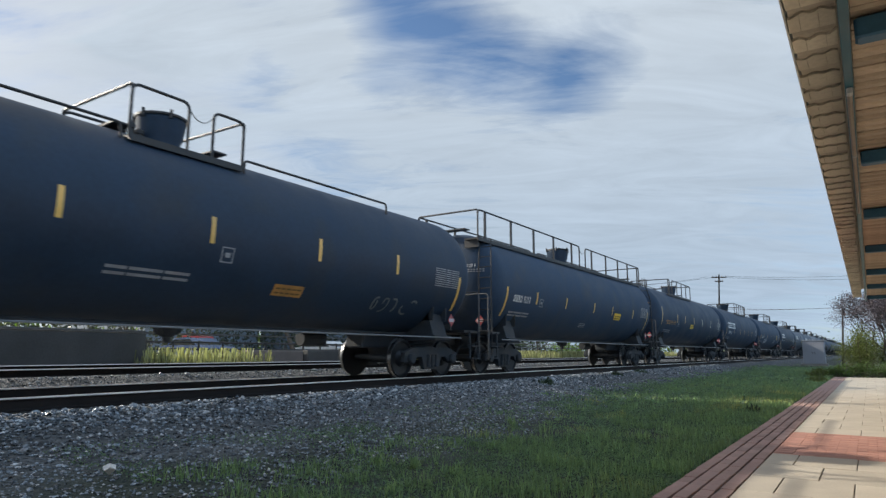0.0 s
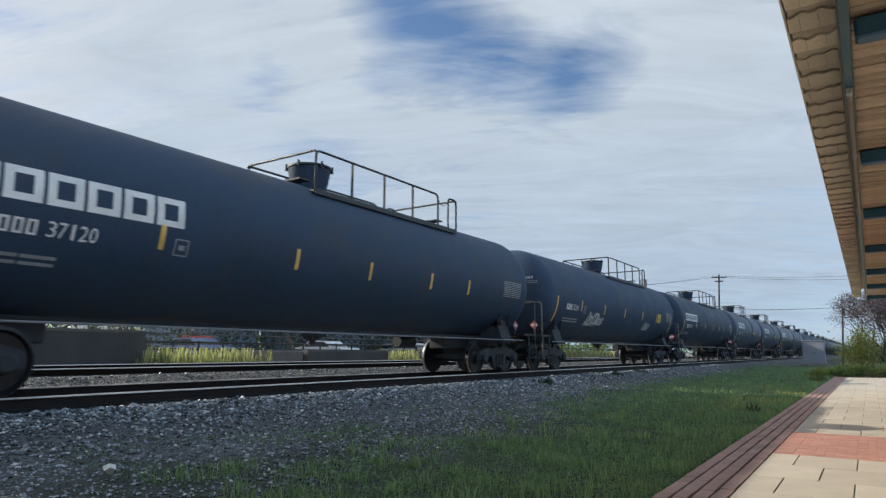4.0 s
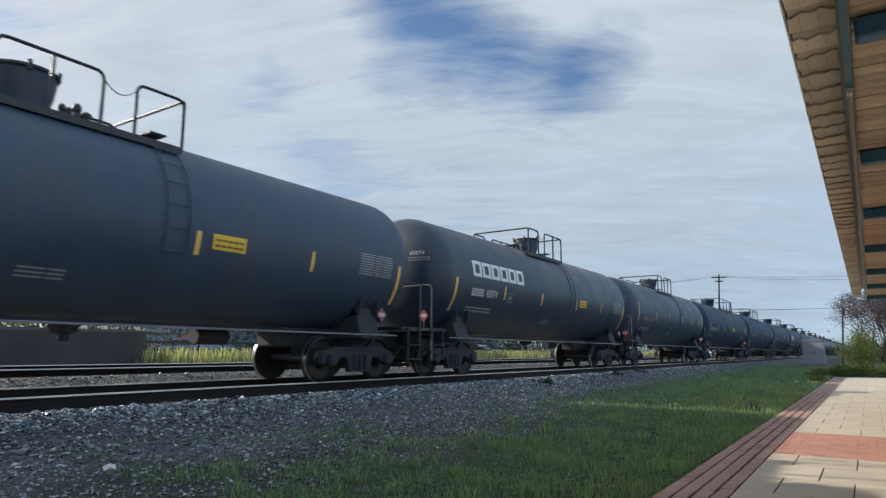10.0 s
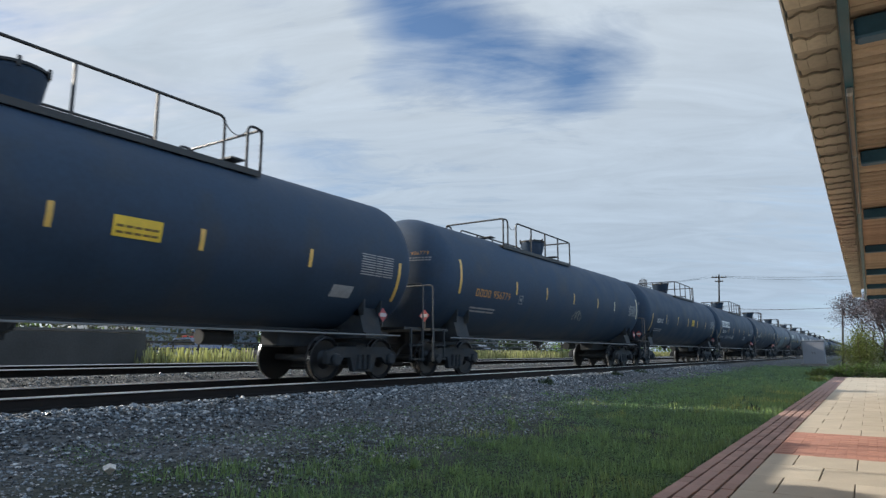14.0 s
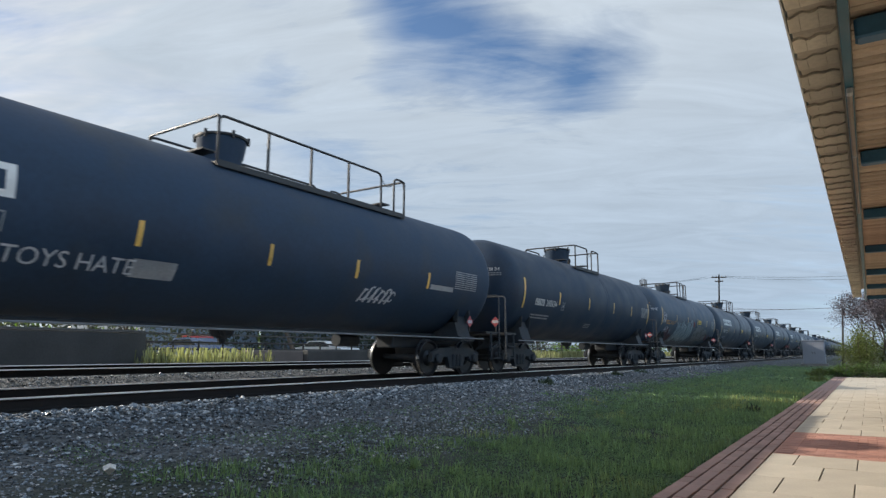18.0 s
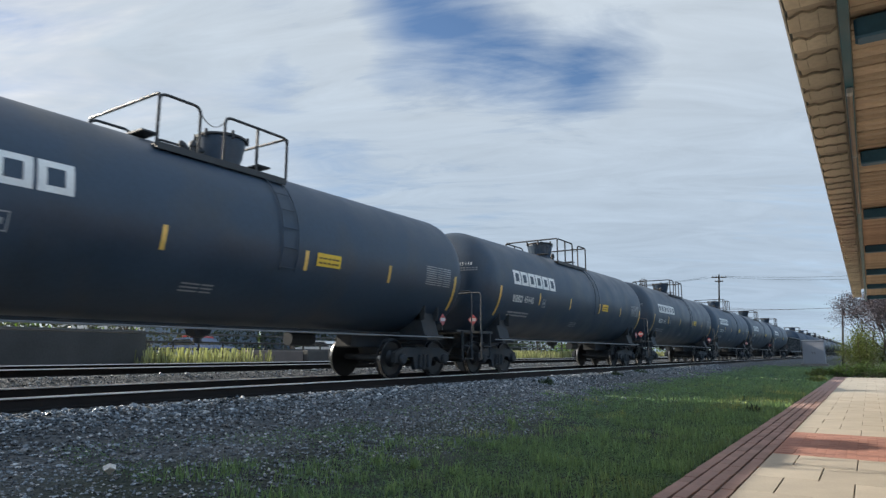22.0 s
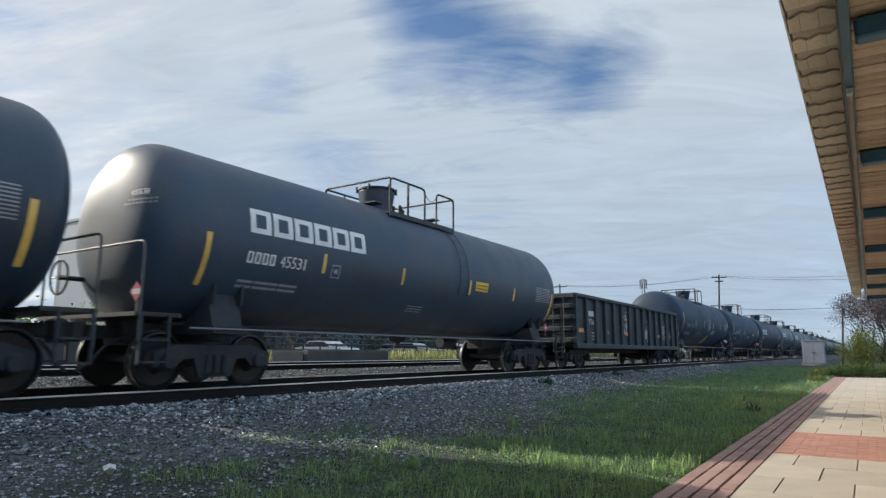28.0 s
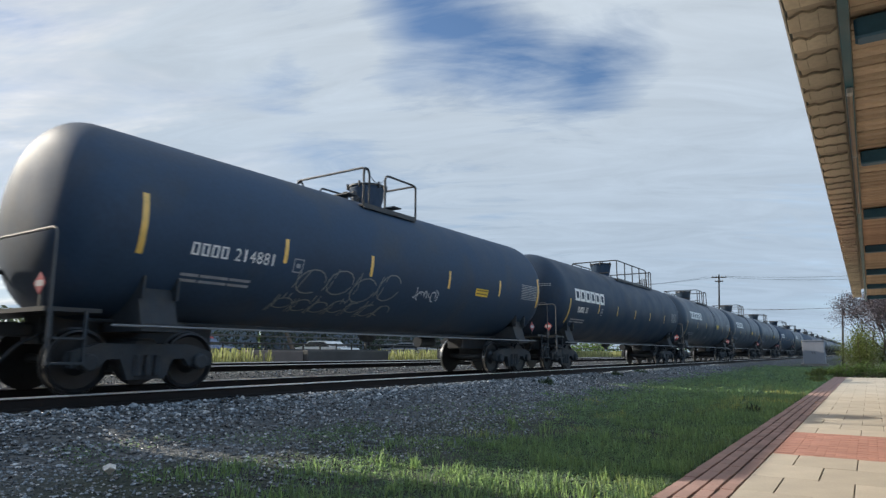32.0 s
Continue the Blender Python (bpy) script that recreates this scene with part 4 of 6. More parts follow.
# owner's logo (or not), digits, letters before them, the paint, places of the stripes, yellow sign, further marks
SHORT_S, LONG_S = (-6.45, -3.82, -1.3, 1.62, 4.12, 6.78), (-7.35, -4.6, -2.35, 0.1, 2.4, 4.8, 7.6)
BOOK = {
    0: dict(num="", stripes=(-2.2, 0.15, 2.57, 5.0, 7.6), tall=(0.15, -0.28), sign=(1.66, -1.05, 0.72, 0.24), sign_mat="o"),
    1: dict(num="9211", bars=4, start=0.44, stripes=(-6.98, -4.95, -2.59, 0.13, 2.2, 4.91, 7.1), sign=(2.5, -0.66, 0.8, 0.28)),
    2: dict(num="957439", bars=4, paint="o", stripes=(-7.28, -4.23, -2.45, -0.24, 2.05, 4.52, 7.3), tall=(0.07, -0.35), first=(0.33, -0.54), sign=(-1.1, -0.6, 0.8, 0.24), pale=3),
    3: dict(logo=True, num="37120", stripes=(-7.4, -4.2, -1.48, 0.61, 2.87, 4.6)),
    4: dict(num="31268", bars=4, paint="w", stripes=(-7.3, -5.1, -2.65, -0.13, 2.45, 4.75, 7.5), sign=(4.9, -0.52, 0.6, 0.42)),
    5: dict(logo=True, num="37113", stripes=(-7.2, -4.2, -1.58, 0.95, 2.97, 4.66, 7.68), pale=2),
    6: dict(logo=True, num="45471"), 7: dict(logo=True, num="45892"), 8: dict(logo=True, num="45874"),
    9: dict(num="211884", bars=4, paint="o", stripes=(-6.5, -3.67, -1.15, 1.58, 4.1, 6.7), tall=(0.0, -0.4), first=(0.35, -0.57), sign=()),
    10: dict(num="959279", bars=4, start=0.25, stripes=(-7.26, -4.54, -2.24, 0.12, 2.4, 4.77, 7.5), tall=(-0.08, -0.42), first=(-0.03, -0.92), sign=(0.95, -0.4, 0.75, 0.3)),
    11: dict(num="956779", bars=4, paint="o", stripes=(-7.3, -4.15, -2.0, 0.3, 2.7, 4.65, 7.65), tall=(0.08, -0.3), first=(0.38, -0.5), sign=(), pale=2),
    12: dict(num="959", bars=4, stripes=(-7.2, -4.66, -2.28, 0.1, 2.45, 4.77, 7.4), tall=(-0.04, -0.48), sign=(1.0, -0.42, 0.66, 0.34)),
    13: dict(logo=True, num="33149", stripes=(-7.3, -4.4, -2.2, 0.24, 2.54, 5.1)),
    14: dict(num="285134", bars=4, stripes=(-6.34, -3.66, -0.9, 1.87, 4.2, 6.75), tall=(0.02, -0.4), first=(0.28, -0.65), sign=()),
    15: dict(num="310017", bars=4, paint="o", stripes=(-6.5, -3.6, -1.0, 1.45, 4.1, 6.6), tall=(0.05, -0.35), first=(0.29, -0.57), sign=(1.67, -0.26, 0.72, 0.24)),
    16: dict(logo=True, num="43538"), 17: dict(logo=True, num="45448"), 18: dict(logo=True, num="45413"), 19: dict(logo=True, num="45374"),
    20: dict(logo=True, num="45"), 21: dict(logo=True, num="45531"),
    23: dict(num="738153", bars=4, paint="f", stripes=(-6.3, -3.3, -0.85, 1.85, 4.4, 6.95), tall=(0.02, -0.4), first=(0.28, -0.65), sign=()),
    24: dict(num="214881", bars=4, stripes=(-6.38, -3.64, -1.24, 1.77, 4.4, 6.9), tall=(0.02, -0.42), first=(0.3, -0.6), sign=(3.1, -0.5, 0.65, 0.2)),
    25: dict(logo=True, num="33", stripes=(-7.3, -4.4, -2.2, 0.24, 2.54, 5.1)),
}
PAINTS = {"w": MARK_WHITE, "o": MARK_ORANGE, "f": MARK_GREY}
for k, (car, mid) in enumerate(CARS):
    if KINDS[k] == "G":
        continue
    half = (CUTS[k + 1] - CUTS[k]) / 2
    long_ = half > 8.2
    b = BOOK.get(k, dict(logo=(k % 3 != 1), num=""))
    off = {2: -0.25, 23: -0.25, 10: 0.04}.get(k, -0.12)
    marks = [u + off for u in b.get("stripes", LONG_S if long_ else SHORT_S)]
    tall, first = b.get("tall", (-0.12, -0.5)), b.get("first", (-0.1, -1.0))
    for i, u in enumerate(marks):
        end_one = i in (0, len(marks) - 1) and abs(u) > half - 2.1
        # the last stripes of some cars take the painted sheen colour
        stripe(car, u, *((first if end_one else tall)), w=0.1 if end_one else 0.085, mat=TAPE_SHEEN if i >= len(marks) - b.get("pale", 0) else None)
    paint = PAINTS[b.get("paint", "w")]
    u0 = marks[0] + b.get("start", 0.82)
    if b.get("logo"):
        u0 = -7.0 if long_ else -5.78
        logo(car, u0, -0.14 if long_ else 0.02, 3.05, 0.43)
    nv = -0.55 if long_ and b.get("logo") else -0.5
    if b.get("num"):
        wide = 1.0 if b.get("logo") else 1.1
        uu = u0 + (0.35 if long_ and b.get("logo") else 0.0)
        room = 1.55 if b.get("logo") else min(2.0, marks[1] - 0.18 - uu)
        row_of_bars(car, "initial_bar", paint, uu, nv, room * 0.42, 0.2, 4)
        step = room * 0.52 / 6
        for i, digit in enumerate(b["num"]):
            narrow = 0.3 if digit == "1" else 0.8
            marks_on(car, "digit", paint, lambda g: lettering(g, digit, uu + room * 0.48 + step * (i + 0.4 - narrow / 2), nv, 0.21, step * narrow))
    lines = marks_on(car, "weight_stencil", MARK_GREY, lambda g: [bars(g, uu_, -0.86 - 0.1 * r, 1.35, 0.05, (3, 5, 4)) for uu_ in (u0 - 0.05,) for r in (0, 1)])
    tagged(lines, kind="stuff")
    bx = marks[1] + 0.22
    def frame_box(g):
        for a0, a1, v0, v1 in ((bx, bx + 0.24, -0.32, -0.3), (bx, bx + 0.24, -0.56, -0.54), (bx, bx + 0.02, -0.54, -0.32), (bx + 0.22, bx + 0.24, -0.54, -0.32), (bx + 0.07, bx + 0.17, -0.47, -0.39)):
            patch(g, a0, a1, v0, v1)
    marks_on(car, "service_stencil", MARK_GREY, frame_box)
    sg = b.get("sign", None if b.get("logo") and long_ else (1.88, -0.37, 0.66, 0.25))
    if sg:
        sg = (sg[0] + off, *sg[1:])
        ob = marks_on(car, "yellow_sign", MARK_ORANGE if b.get("sign_mat") else SIGN_YELLOW, lambda g: patch(g, sg[0], sg[0] + sg[2], sg[1], sg[1] + sg[3], out=0.012), "yellow warning sign")
        tagged(marks_on(ob, "sign_lines", SIGN_BROWN, lambda g: [patch(g, sg[0] + 0.05 + q * (sg[2] - 0.1), sg[0] + 0.05 + (q + 0.17) * (sg[2] - 0.1), sg[1] + 0.05 + 0.09 * r, sg[1] + 0.085 + 0.09 * r, out=0.015) for r in range(max(1, int(sg[3] / 0.1))) for q in (0.0, 0.21, 0.42, 0.63, 0.82)]), kind="stuff")
    tu = half - 2.45
    tagged(marks_on(car, "test_table", MARK_GREY, lambda g: [bars(g, tu, 0.02 - 0.052 * r, 1.05, 0.022, (4, 2, 3)) for r in range(9)]), kind="stuff")
    if k == 1 or (not long_ and k not in (23, 24)):
        lines = marks_on(car, "loading_table", MARK_GREY, lambda g: [bars(g, -0.9, -1.0 - 0.07 * r, 0.6, 0.03, (3, 2)) for r in range(3)])
        tagged(lines, kind="stuff")
    end = (7.85 if not long_ else 8.83) if k != 1 else 8.38
    def on_head(y, z, lift=0.008):
        rr = min(0.98, math.hypot(y, z) / TANK_R)
        x = -(end - 0.43) + 0.5 * TANK_R * (1 - (1 - rr ** 2.78) ** (1 / 2.78))
        return (x - lift, y * (1 + lift), TANK_Z + z * (1 + lift))
    if b.get("num"):
        for i, digit in enumerate(b["num"]):
            marks_on(car, "end_digit", paint, lambda g: lettering(g, digit, 0.62 + 0.082 * i, 0.44, 0.09, 0.026 if digit == "1" else 0.06, lambda a_, b_, out: on_head(-a_, b_, out)))
    if k == 15:
        tagged(marks_on(car, "graffiti", GRAF_WHITE, lambda g: lettering(g, "MSK", 1.14, 0.13, 0.13, 0.3, lambda a_, b_, out: on_head(-a_, b_, out)), "small white sprayed tag on the tank head"), kind="stuff")
    g = Geo()
    for z0, h0, cols in ((0.35, 0.03, 7), (0.29, 0.03, 8)):
        for i in range(cols):
            ya, yb = -1.15 + 0.085 * i, -1.15 + 0.085 * i + 0.055
            g.add([on_head(ya, z0), on_head(yb, z0), on_head(yb, z0 + h0), on_head(ya, z0 + h0)], [(3, 2, 1, 0)])
    tagged(part("end_stencil", g, MARK_GREY, car, "small stencilled lines on the tank head"), kind="stuff")
    placard(car, -half + 0.5, 1.4, -1.05, "end")
    placard(car, half - 1.65, 1.3, -1.46, "side")

# tags sprayed on some of the cars
def tag(k, u, v, w, h, n, width, mat, seed, label="sprayed tag"):
    tagged(marks_on(CARS[k][0], "graffiti", mat, lambda g: squiggle(g, u - 0.12, v, w, h, n, width, seed), label), kind="stuff")


tagged(marks_on(CARS[13][0], "graffiti", GRAF_WHITE, lambda g: (lettering(g, "ACET!", -5.07, -0.98, 0.24, 0.95, out=0.009), lettering(g, "TOYS HATE", -4.02, -0.95, 0.25, 1.75, out=0.009)), "white sprayed words"), kind="stuff")
marks_on(CARS[13][0], "grey_patch", MARK_GREY, lambda g: patch(g, -2.32, -1.6, -0.98, -0.68), "pale grey painted-over patch")
marks_on(CARS[10][0], "grey_patch", MARK_GREY, lambda g: patch(g, 5.65, 6.25, -0.95, -0.68, lean=0.1), "pale grey painted-over patch")
marks_on(CARS[13][0], "pale_stencil", MARK_GREY, lambda g: patch(g, 5.1, 6.1, -0.5, -0.38))
def bubble_letter(car, u, v, w, h, seed, fill, line, width=0.05, lift=0.0):
    """One fat rounded letter of a sprayed piece: a lobed body, its outline and a crooked inner line."""
    rg = random.Random(seed)
    lobes = [(rg.uniform(0.05, 0.13), k, rg.uniform(0, 6.28)) for k in (2, 3, 4)]
    ring = []
    for i in range(33):
        a = i * math.pi / 16
        r = 0.95 + sum(m * math.sin(k * a + p) for m, k, p in lobes)
        ring.append((u + w * (0.5 + 0.5 * r * math.cos(a)), v + h * (0.5 + 0.5 * r * math.sin(a))))
    body = Geo()
    cu, cv = u + w / 2, v + h / 2
    rings = [[(cu + (p[0] - cu) * q, cv + (p[1] - cv) * q) for p in ring] for q in (1.0, 0.75, 0.5, 0.25, 0.02)]
    for outer, inner in zip(rings, rings[1:]):
        for i in range(32):
            body.add([on_tank(*q, 0.006 + lift) for q in (outer[i], outer[i + 1], inner[i + 1], inner[i])], [(0, 1, 2, 3)])
    ob = part("graffiti_letter", body, fill, car, "fat rounded letter of a sprayed piece")
    g = Geo()
    stroke(g, ring, width, out=0.009 + lift)
    tagged(part("outline", g, line, ob, "sprayed outline"), kind="stuff")
    g = Geo()
    pts = [(cu + w * 0.5 * rg.uniform(-0.8, 0.8), cv + h * 0.5 * rg.uniform(-0.8, 0.8)) for _ in range(4)]
    stroke(g, [(pts[j][0] * (1 - q) + pts[j + 1][0] * q + 0.05 * math.sin(9 * q), pts[j][1] * (1 - q) + pts[j + 1][1] * q) for j in range(3) for q in (0, 0.33, 0.66)], width * 1.3, out=0.01 + lift)
    stroke(g, [(cu + (p[0] - cu) * 0.86, cv + (p[1] - cv) * 0.86) for p in ring], width * 1.1, out=0.0085 + lift)
    tagged(part("inner_line", g, GRAF_DARK, ob, "dark inner line"), kind="stuff")


def flame_piece(car, u, v, w, h, n, seed):
    """A wild sprayed piece: crescents that lean and overlap, each a tapered stroke with a thin bright rim."""
    rg = random.Random(seed)
    body, rim = Geo(), Geo()
    for i in range(n):
        cx, cy = u + w * (i + rg.uniform(0.1, 0.9)) / n, v + h * rg.uniform(0.38, 0.6)
        rx, ry, a0, span = w / n * rg.uniform(0.9, 1.7), h * rg.uniform(0.28, 0.46), rg.uniform(0.6, 3.4), rg.uniform(2.6, 4.4) * rg.choice((-1, 1))
        line = [(cx + rx * math.cos(a0 + span * k / 14) + 0.25 * ry * math.sin(a0 + span * k / 14), cy + ry * math.sin(a0 + span * k / 14)) for k in range(15)]
        for k in range(14):
            stroke(body, line[k:k + 2], 0.02 + 0.12 * math.sin(math.pi * (k + 0.5) / 14), out=0.03)
        stroke(rim, [(a + 0.03, b + 0.03) for a, b in line[2:13]], 0.018, out=0.034)
    ob = tagged(part("graffiti", body, GRAF_BLUE, car, "pale blue sprayed piece of wild overlapping strokes"), kind="stuff")
    tagged(part("highlight", rim, GRAF_WHITE, ob, "thin white sprayed rim"), kind="stuff")


for i in range(5):
    bubble_letter(CARS[15][0], -3.45 + 0.68 * i, -1.62 + 0.06 * (i % 2), 1.0, 1.25 + 0.12 * (i % 3 == 0), 80 + i, GRAF_BLUE, GRAF_DARK, 0.022, 0.004 * i)
flame_piece(CARS[15][0], -3.4, -1.45, 3.4, 1.45, 12, 41)
for i, (u, v, w, h) in enumerate(((0.92, -1.5, 1.15, 1.1), (1.68, -1.5, 1.1, 1.15), (2.45, -1.5, 1.2, 1.15), (3.3, -1.5, 1.1, 1.0))):
    bubble_letter(CARS[15][0], u, v, w, h, 60 + i, GRAF_DULL, GRAF_SILVER, 0.03, 0.008 * i)
def blot(k, u, v, r, mat, seed, label, points=5, deep=0.45):
    """A sprayed star or blot with an uneven rim."""
    rg = random.Random(seed)
    g = Geo()
    rim = [(r * (1.0 if q % 2 == 0 else 1 - deep) * rg.uniform(0.8, 1.1), math.pi * q / points + rg.uniform(-0.1, 0.1)) for q in range(2 * points)]
    g.add([on_tank(u, v, 0.02)] + [on_tank(u + a * math.cos(t), v + a * math.sin(t), 0.02) for a, t in rim], [(0, q + 1, (q + 1) % (2 * points) + 1) for q in range(2 * points)])
    part("graffiti", g, mat, CARS[k][0], label)


blot(15, 0.45, -0.32, 0.27, GRAF_RED, 1, "dull red sprayed star")
blot(15, 4.65, -1.0, 0.26, GRAF_RED, 2, "dull red sprayed star")
blot(15, 5.05, -1.2, 0.24, GRAF_RED, 3, "dull red sprayed star")
blot(15, 5.5, -1.0, 0.16, GRAF_RED, 4, "dull red sprayed star")
blot(15, -5.15, -1.2, 0.62, GRAF_MAROON, 6, "dark red sprayed patch", 9, 0.25)
blot(15, -4.3, -1.45, 0.6, GRAF_MAROON, 7, "dark red sprayed patch", 9, 0.25)
tag(23, 0.05, -0.75, 0.85, 1.0, 7, 0.022, GRAF_WHITE, 17, "white sprayed tag")
tag(23, -2.6, -1.05, 1.7, 0.35, 9, 0.03, GRAF_DULL, 41, "faded sprayed tag")
marks_on(CARS[23][0], "yellow_patch", PATCH_YELLOW, lambda g: patch(g, 0.52, 1.1, -1.62, -0.92, lean=0.2), "slanted yellow patch")
def outline_letters(car, u, v, w, h, n, width, mat, seed, label):
    """A row of slanted open letter outlines, each a loop and a stem."""
    rg = random.Random(seed)
    g = Geo()
    for i in range(n):
        x, k = u + w * i / n, w / n
        a0, span = rg.uniform(-0.5, 1.6), rg.uniform(4.4, 6.1)
        hh, y0 = h * rg.uniform(0.55, 0.85), v + h * rg.uniform(0.08, 0.3)
        loop = [(x + k * (0.5 + 0.46 * math.cos(a0 + span * q / 12)), y0 + hh * (0.5 + 0.5 * math.sin(a0 + span * q / 12))) for q in range(13)]
        stroke(g, [(a + 0.3 * (b - v), b) for a, b in loop], width, out=0.009)
        for off in (0.0, rg.uniform(0.1, 0.2)):
            stem = [(x + k * off, v), (x + k * (off + 0.05), v + h * 0.5), (x + k * (off + rg.uniform(-0.05, 0.2)), v + h * rg.uniform(0.8, 1.0))]
            stroke(g, [(a + 0.3 * (b - v), b) for a, b in stem], width, out=0.009)
    tagged(part("graffiti", g, mat, car, label), kind="stuff")


outline_letters(CARS[4][0], -4.5, -1.05, 1.15, 0.55, 6, 0.06, GRAF_WHITE, 11, "white sprayed tag")
outline_letters(CARS[4][0], -3.45, -0.98, 0.75, 0.35, 5, 0.05, GRAF_WHITE, 12, "white sprayed tag")
outline_letters(CARS[4][0], 2.75, -1.0, 0.95, 0.4, 6, 0.04, GRAF_WHITE, 5, "white sprayed tag")
outline_letters(CARS[13][0], 2.7, -1.0, 1.1, 0.36, 6, 0.036, GRAF_WHITE, 6, "white sprayed tag")
outline_letters(CARS[23][0], 1.25, -0.82, 1.0, 0.32, 6, 0.03, GRAF_WHITE, 18, "white sprayed tag")
outline_letters(CARS[15][0], -6.45, -0.45, 0.55, 0.5, 3, 0.034, GRAF_WHITE, 5, "white sprayed tag")
outline_letters(CARS[15][0], -5.8, -0.85, 0.7, 0.2, 4, 0.026, GRAF_WHITE, 6, "white sprayed tag")
outline_letters(CARS[24][0], -3.5, -1.1, 3.1, 0.75, 4, 0.026, GRAF_SILVER, 3, "thin grey sprayed outline letters")
outline_letters(CARS[24][0], -3.75, -1.42, 3.4, 0.42, 7, 0.022, GRAF_SILVER, 8, "thin grey sprayed outline letters")
tag(24, 0.4, -0.8, 1.0, 0.3, 7, 0.03, GRAF_WHITE, 21, "white sprayed tag")
tag(11, 0.4, -0.9, 0.9, 0.4, 7, 0.04, GRAF_SILVER, 22, "faded sprayed tag")
tag(5, 4.3, -1.2, 1.6, 0.4, 6, 0.05, GRAF_SILVER, 23, "faded sprayed tag")
for k in (0, 2):
    tag(k, 4.4, -1.25, 1.7, 0.4, 5, 0.04, GRAF_SILVER, 24 + k, "faded sprayed tag")


def on_gondola(u, v, out=0.006):
    return (u, -(1.505 + out), v)


gond = CARS[22][0]
for u, w in ((-6.75, 0.5), (-4.0, 0.42), (-1.4, 0.42), (1.15, 0.42), (3.6, 0.42), (5.85, 0.42)):
    part("reflector_stripe", Geo().box(u, u + w, -1.52, -1.506, 1.24, 1.38), REFLECT_ORANGE, gond)
for i in range(4):
    part("initial_bar", Geo().box(-5.86 + i * 0.19, -5.74 + i * 0.19, -1.515, -1.506, 1.86, 2.05), MARK_WHITE, gond)
for i, digit in enumerate("2756"):
    g = Geo()
    lettering(g, digit, -5.87 + 0.19 * i, 1.55, 0.2, 0.15, on_gondola)
    part("digit", g, MARK_WHITE, gond)
g = Geo()
for r in range(3):
    g.box(-6.2, -5.7, -1.514, -1.506, 1.22 - 0.12 * r, 1.27 - 0.12 * r)
    g.box(-5.4, -5.0, -1.514, -1.506, 1.22 - 0.12 * r, 1.27 - 0.12 * r)
part("weight_stencil", g, MARK_GREY, gond)
for u, v, w, h, n, wd, sd in ((-1.5, 1.3, 0.5, 0.9, 9, 0.035, 31), (3.0, 1.3, 0.5, 1.1, 8, 0.03, 32), (1.5, 1.2, 0.7, 0.9, 9, 0.03, 33), (4.4, 1.1, 0.9, 1.0, 12, 0.035, 34), (5.9, 1.3, 0.5, 0.8, 8, 0.03, 35)):
    rg = random.Random(sd)
    g = Geo()
    for _ in range(n):
        cx, cy, a0, tn = u + w * rg.random(), v + h * rg.random(), rg.uniform(0, 6.28), rg.uniform(0.5, 1.2)
        rx, ry = w * rg.uniform(0.1, 0.35), h * rg.uniform(0.08, 0.25)
        stroke(g, [(cx + rx * math.cos(a0 + tn * 6.28 * i / 12), cy + ry * math.sin(a0 + tn * 6.28 * i / 12)) for i in range(13)], wd, 0.008, on_gondola)
    tagged(part("graffiti", g, GRAF_WHITE, gond, "white sprayed tag"), kind="stuff")


# ---- ballast, ties, turf ----
STONE = material("grey ballast stone", (0.145, 0.167, 0.187), 0.24, vary=0.3, scale=9, fine=70, bump=0.3, random_by=0.85, island=True)
BLADE = material("grass blade", (0.031, 0.061, 0.054), 0.5, vary=0.25, scale=0.8, fine=9, bump=0.0, leaf=0.5, tint=(13.0, 9.8, 4.0), spot=(0.06, 0.078, 0.056), spot_amount=0.25, spot_scale=0.6, random_by=0.35, island=True)
WEED = material("dry yellow weed", (0.27, 0.275, 0.15), 0.8, vary=0.35, scale=0.5, fine=8, bump=0.0, leaf=0.25, tint=(1.6, 1.7, 0.9), random_by=0.55, island=True)
rs = np.random.RandomState(4)
ROCK_V = np.array([(1, 0, 0), (-1, 0, 0), (0, 1, 0), (0, -1, 0), (0, 0, 1), (0, 0, -1), (0.6, 0.6, 0.55), (-0.6, 0.55, 0.6), (0.55, -0.6, 0.6), (-0.6, -0.6, 0.5)])
ROCK_F = [(0, 2, 6), (2, 4, 6), (4, 0, 6), (2, 1, 7), (1, 4, 7), (4, 2, 7), (3, 0, 8), (0, 4, 8), (4, 3, 8), (1, 3, 9), (3, 4, 9), (4, 1, 9), (2, 0, 5), (1, 2, 5), (3, 1, 5), (0, 3, 5)]


def scatter_mesh(name, verts, faces, mat, smooth=False):
    """One mesh of many alike pieces: verts (n, k, 3), faces of one piece."""
    n, k, _ = verts.shape
    f = np.array(faces)
    all_f = (f[None] + (np.arange(n) * k)[:, None, None]).reshape(-1, f.shape[1])
    m = bpy.data.meshes.new(name)
    m.from_pydata(verts.reshape(-1, 3).tolist(), [], all_f.tolist())
    m.materials.append(mat)
    m.update()
    return new(name, m)


def heights(y):
    return np.interp(y, [p[0] for p in PROFILE], [p[1] for p in PROFILE])


def stones(x, y, size, sink=0.25):
    n = len(x)
    shape = rs.uniform(0.65, 1.2, (n, 3)) * size[:, None]
    a = rs.uniform(0, 2 * np.pi, n)
    v = ROCK_V[None] * shape[:, None, :] * rs.uniform(0.75, 1.2, (n, 10, 1))
    c, s = np.cos(a)[:, None], np.sin(a)[:, None]
    out = np.stack([v[..., 0] * c - v[..., 1] * s + x[:, None], v[..., 0] * s + v[..., 1] * c + y[:, None], v[..., 2] * 0.75 + (heights(y) + size * sink)[:, None]], -1)
    return out


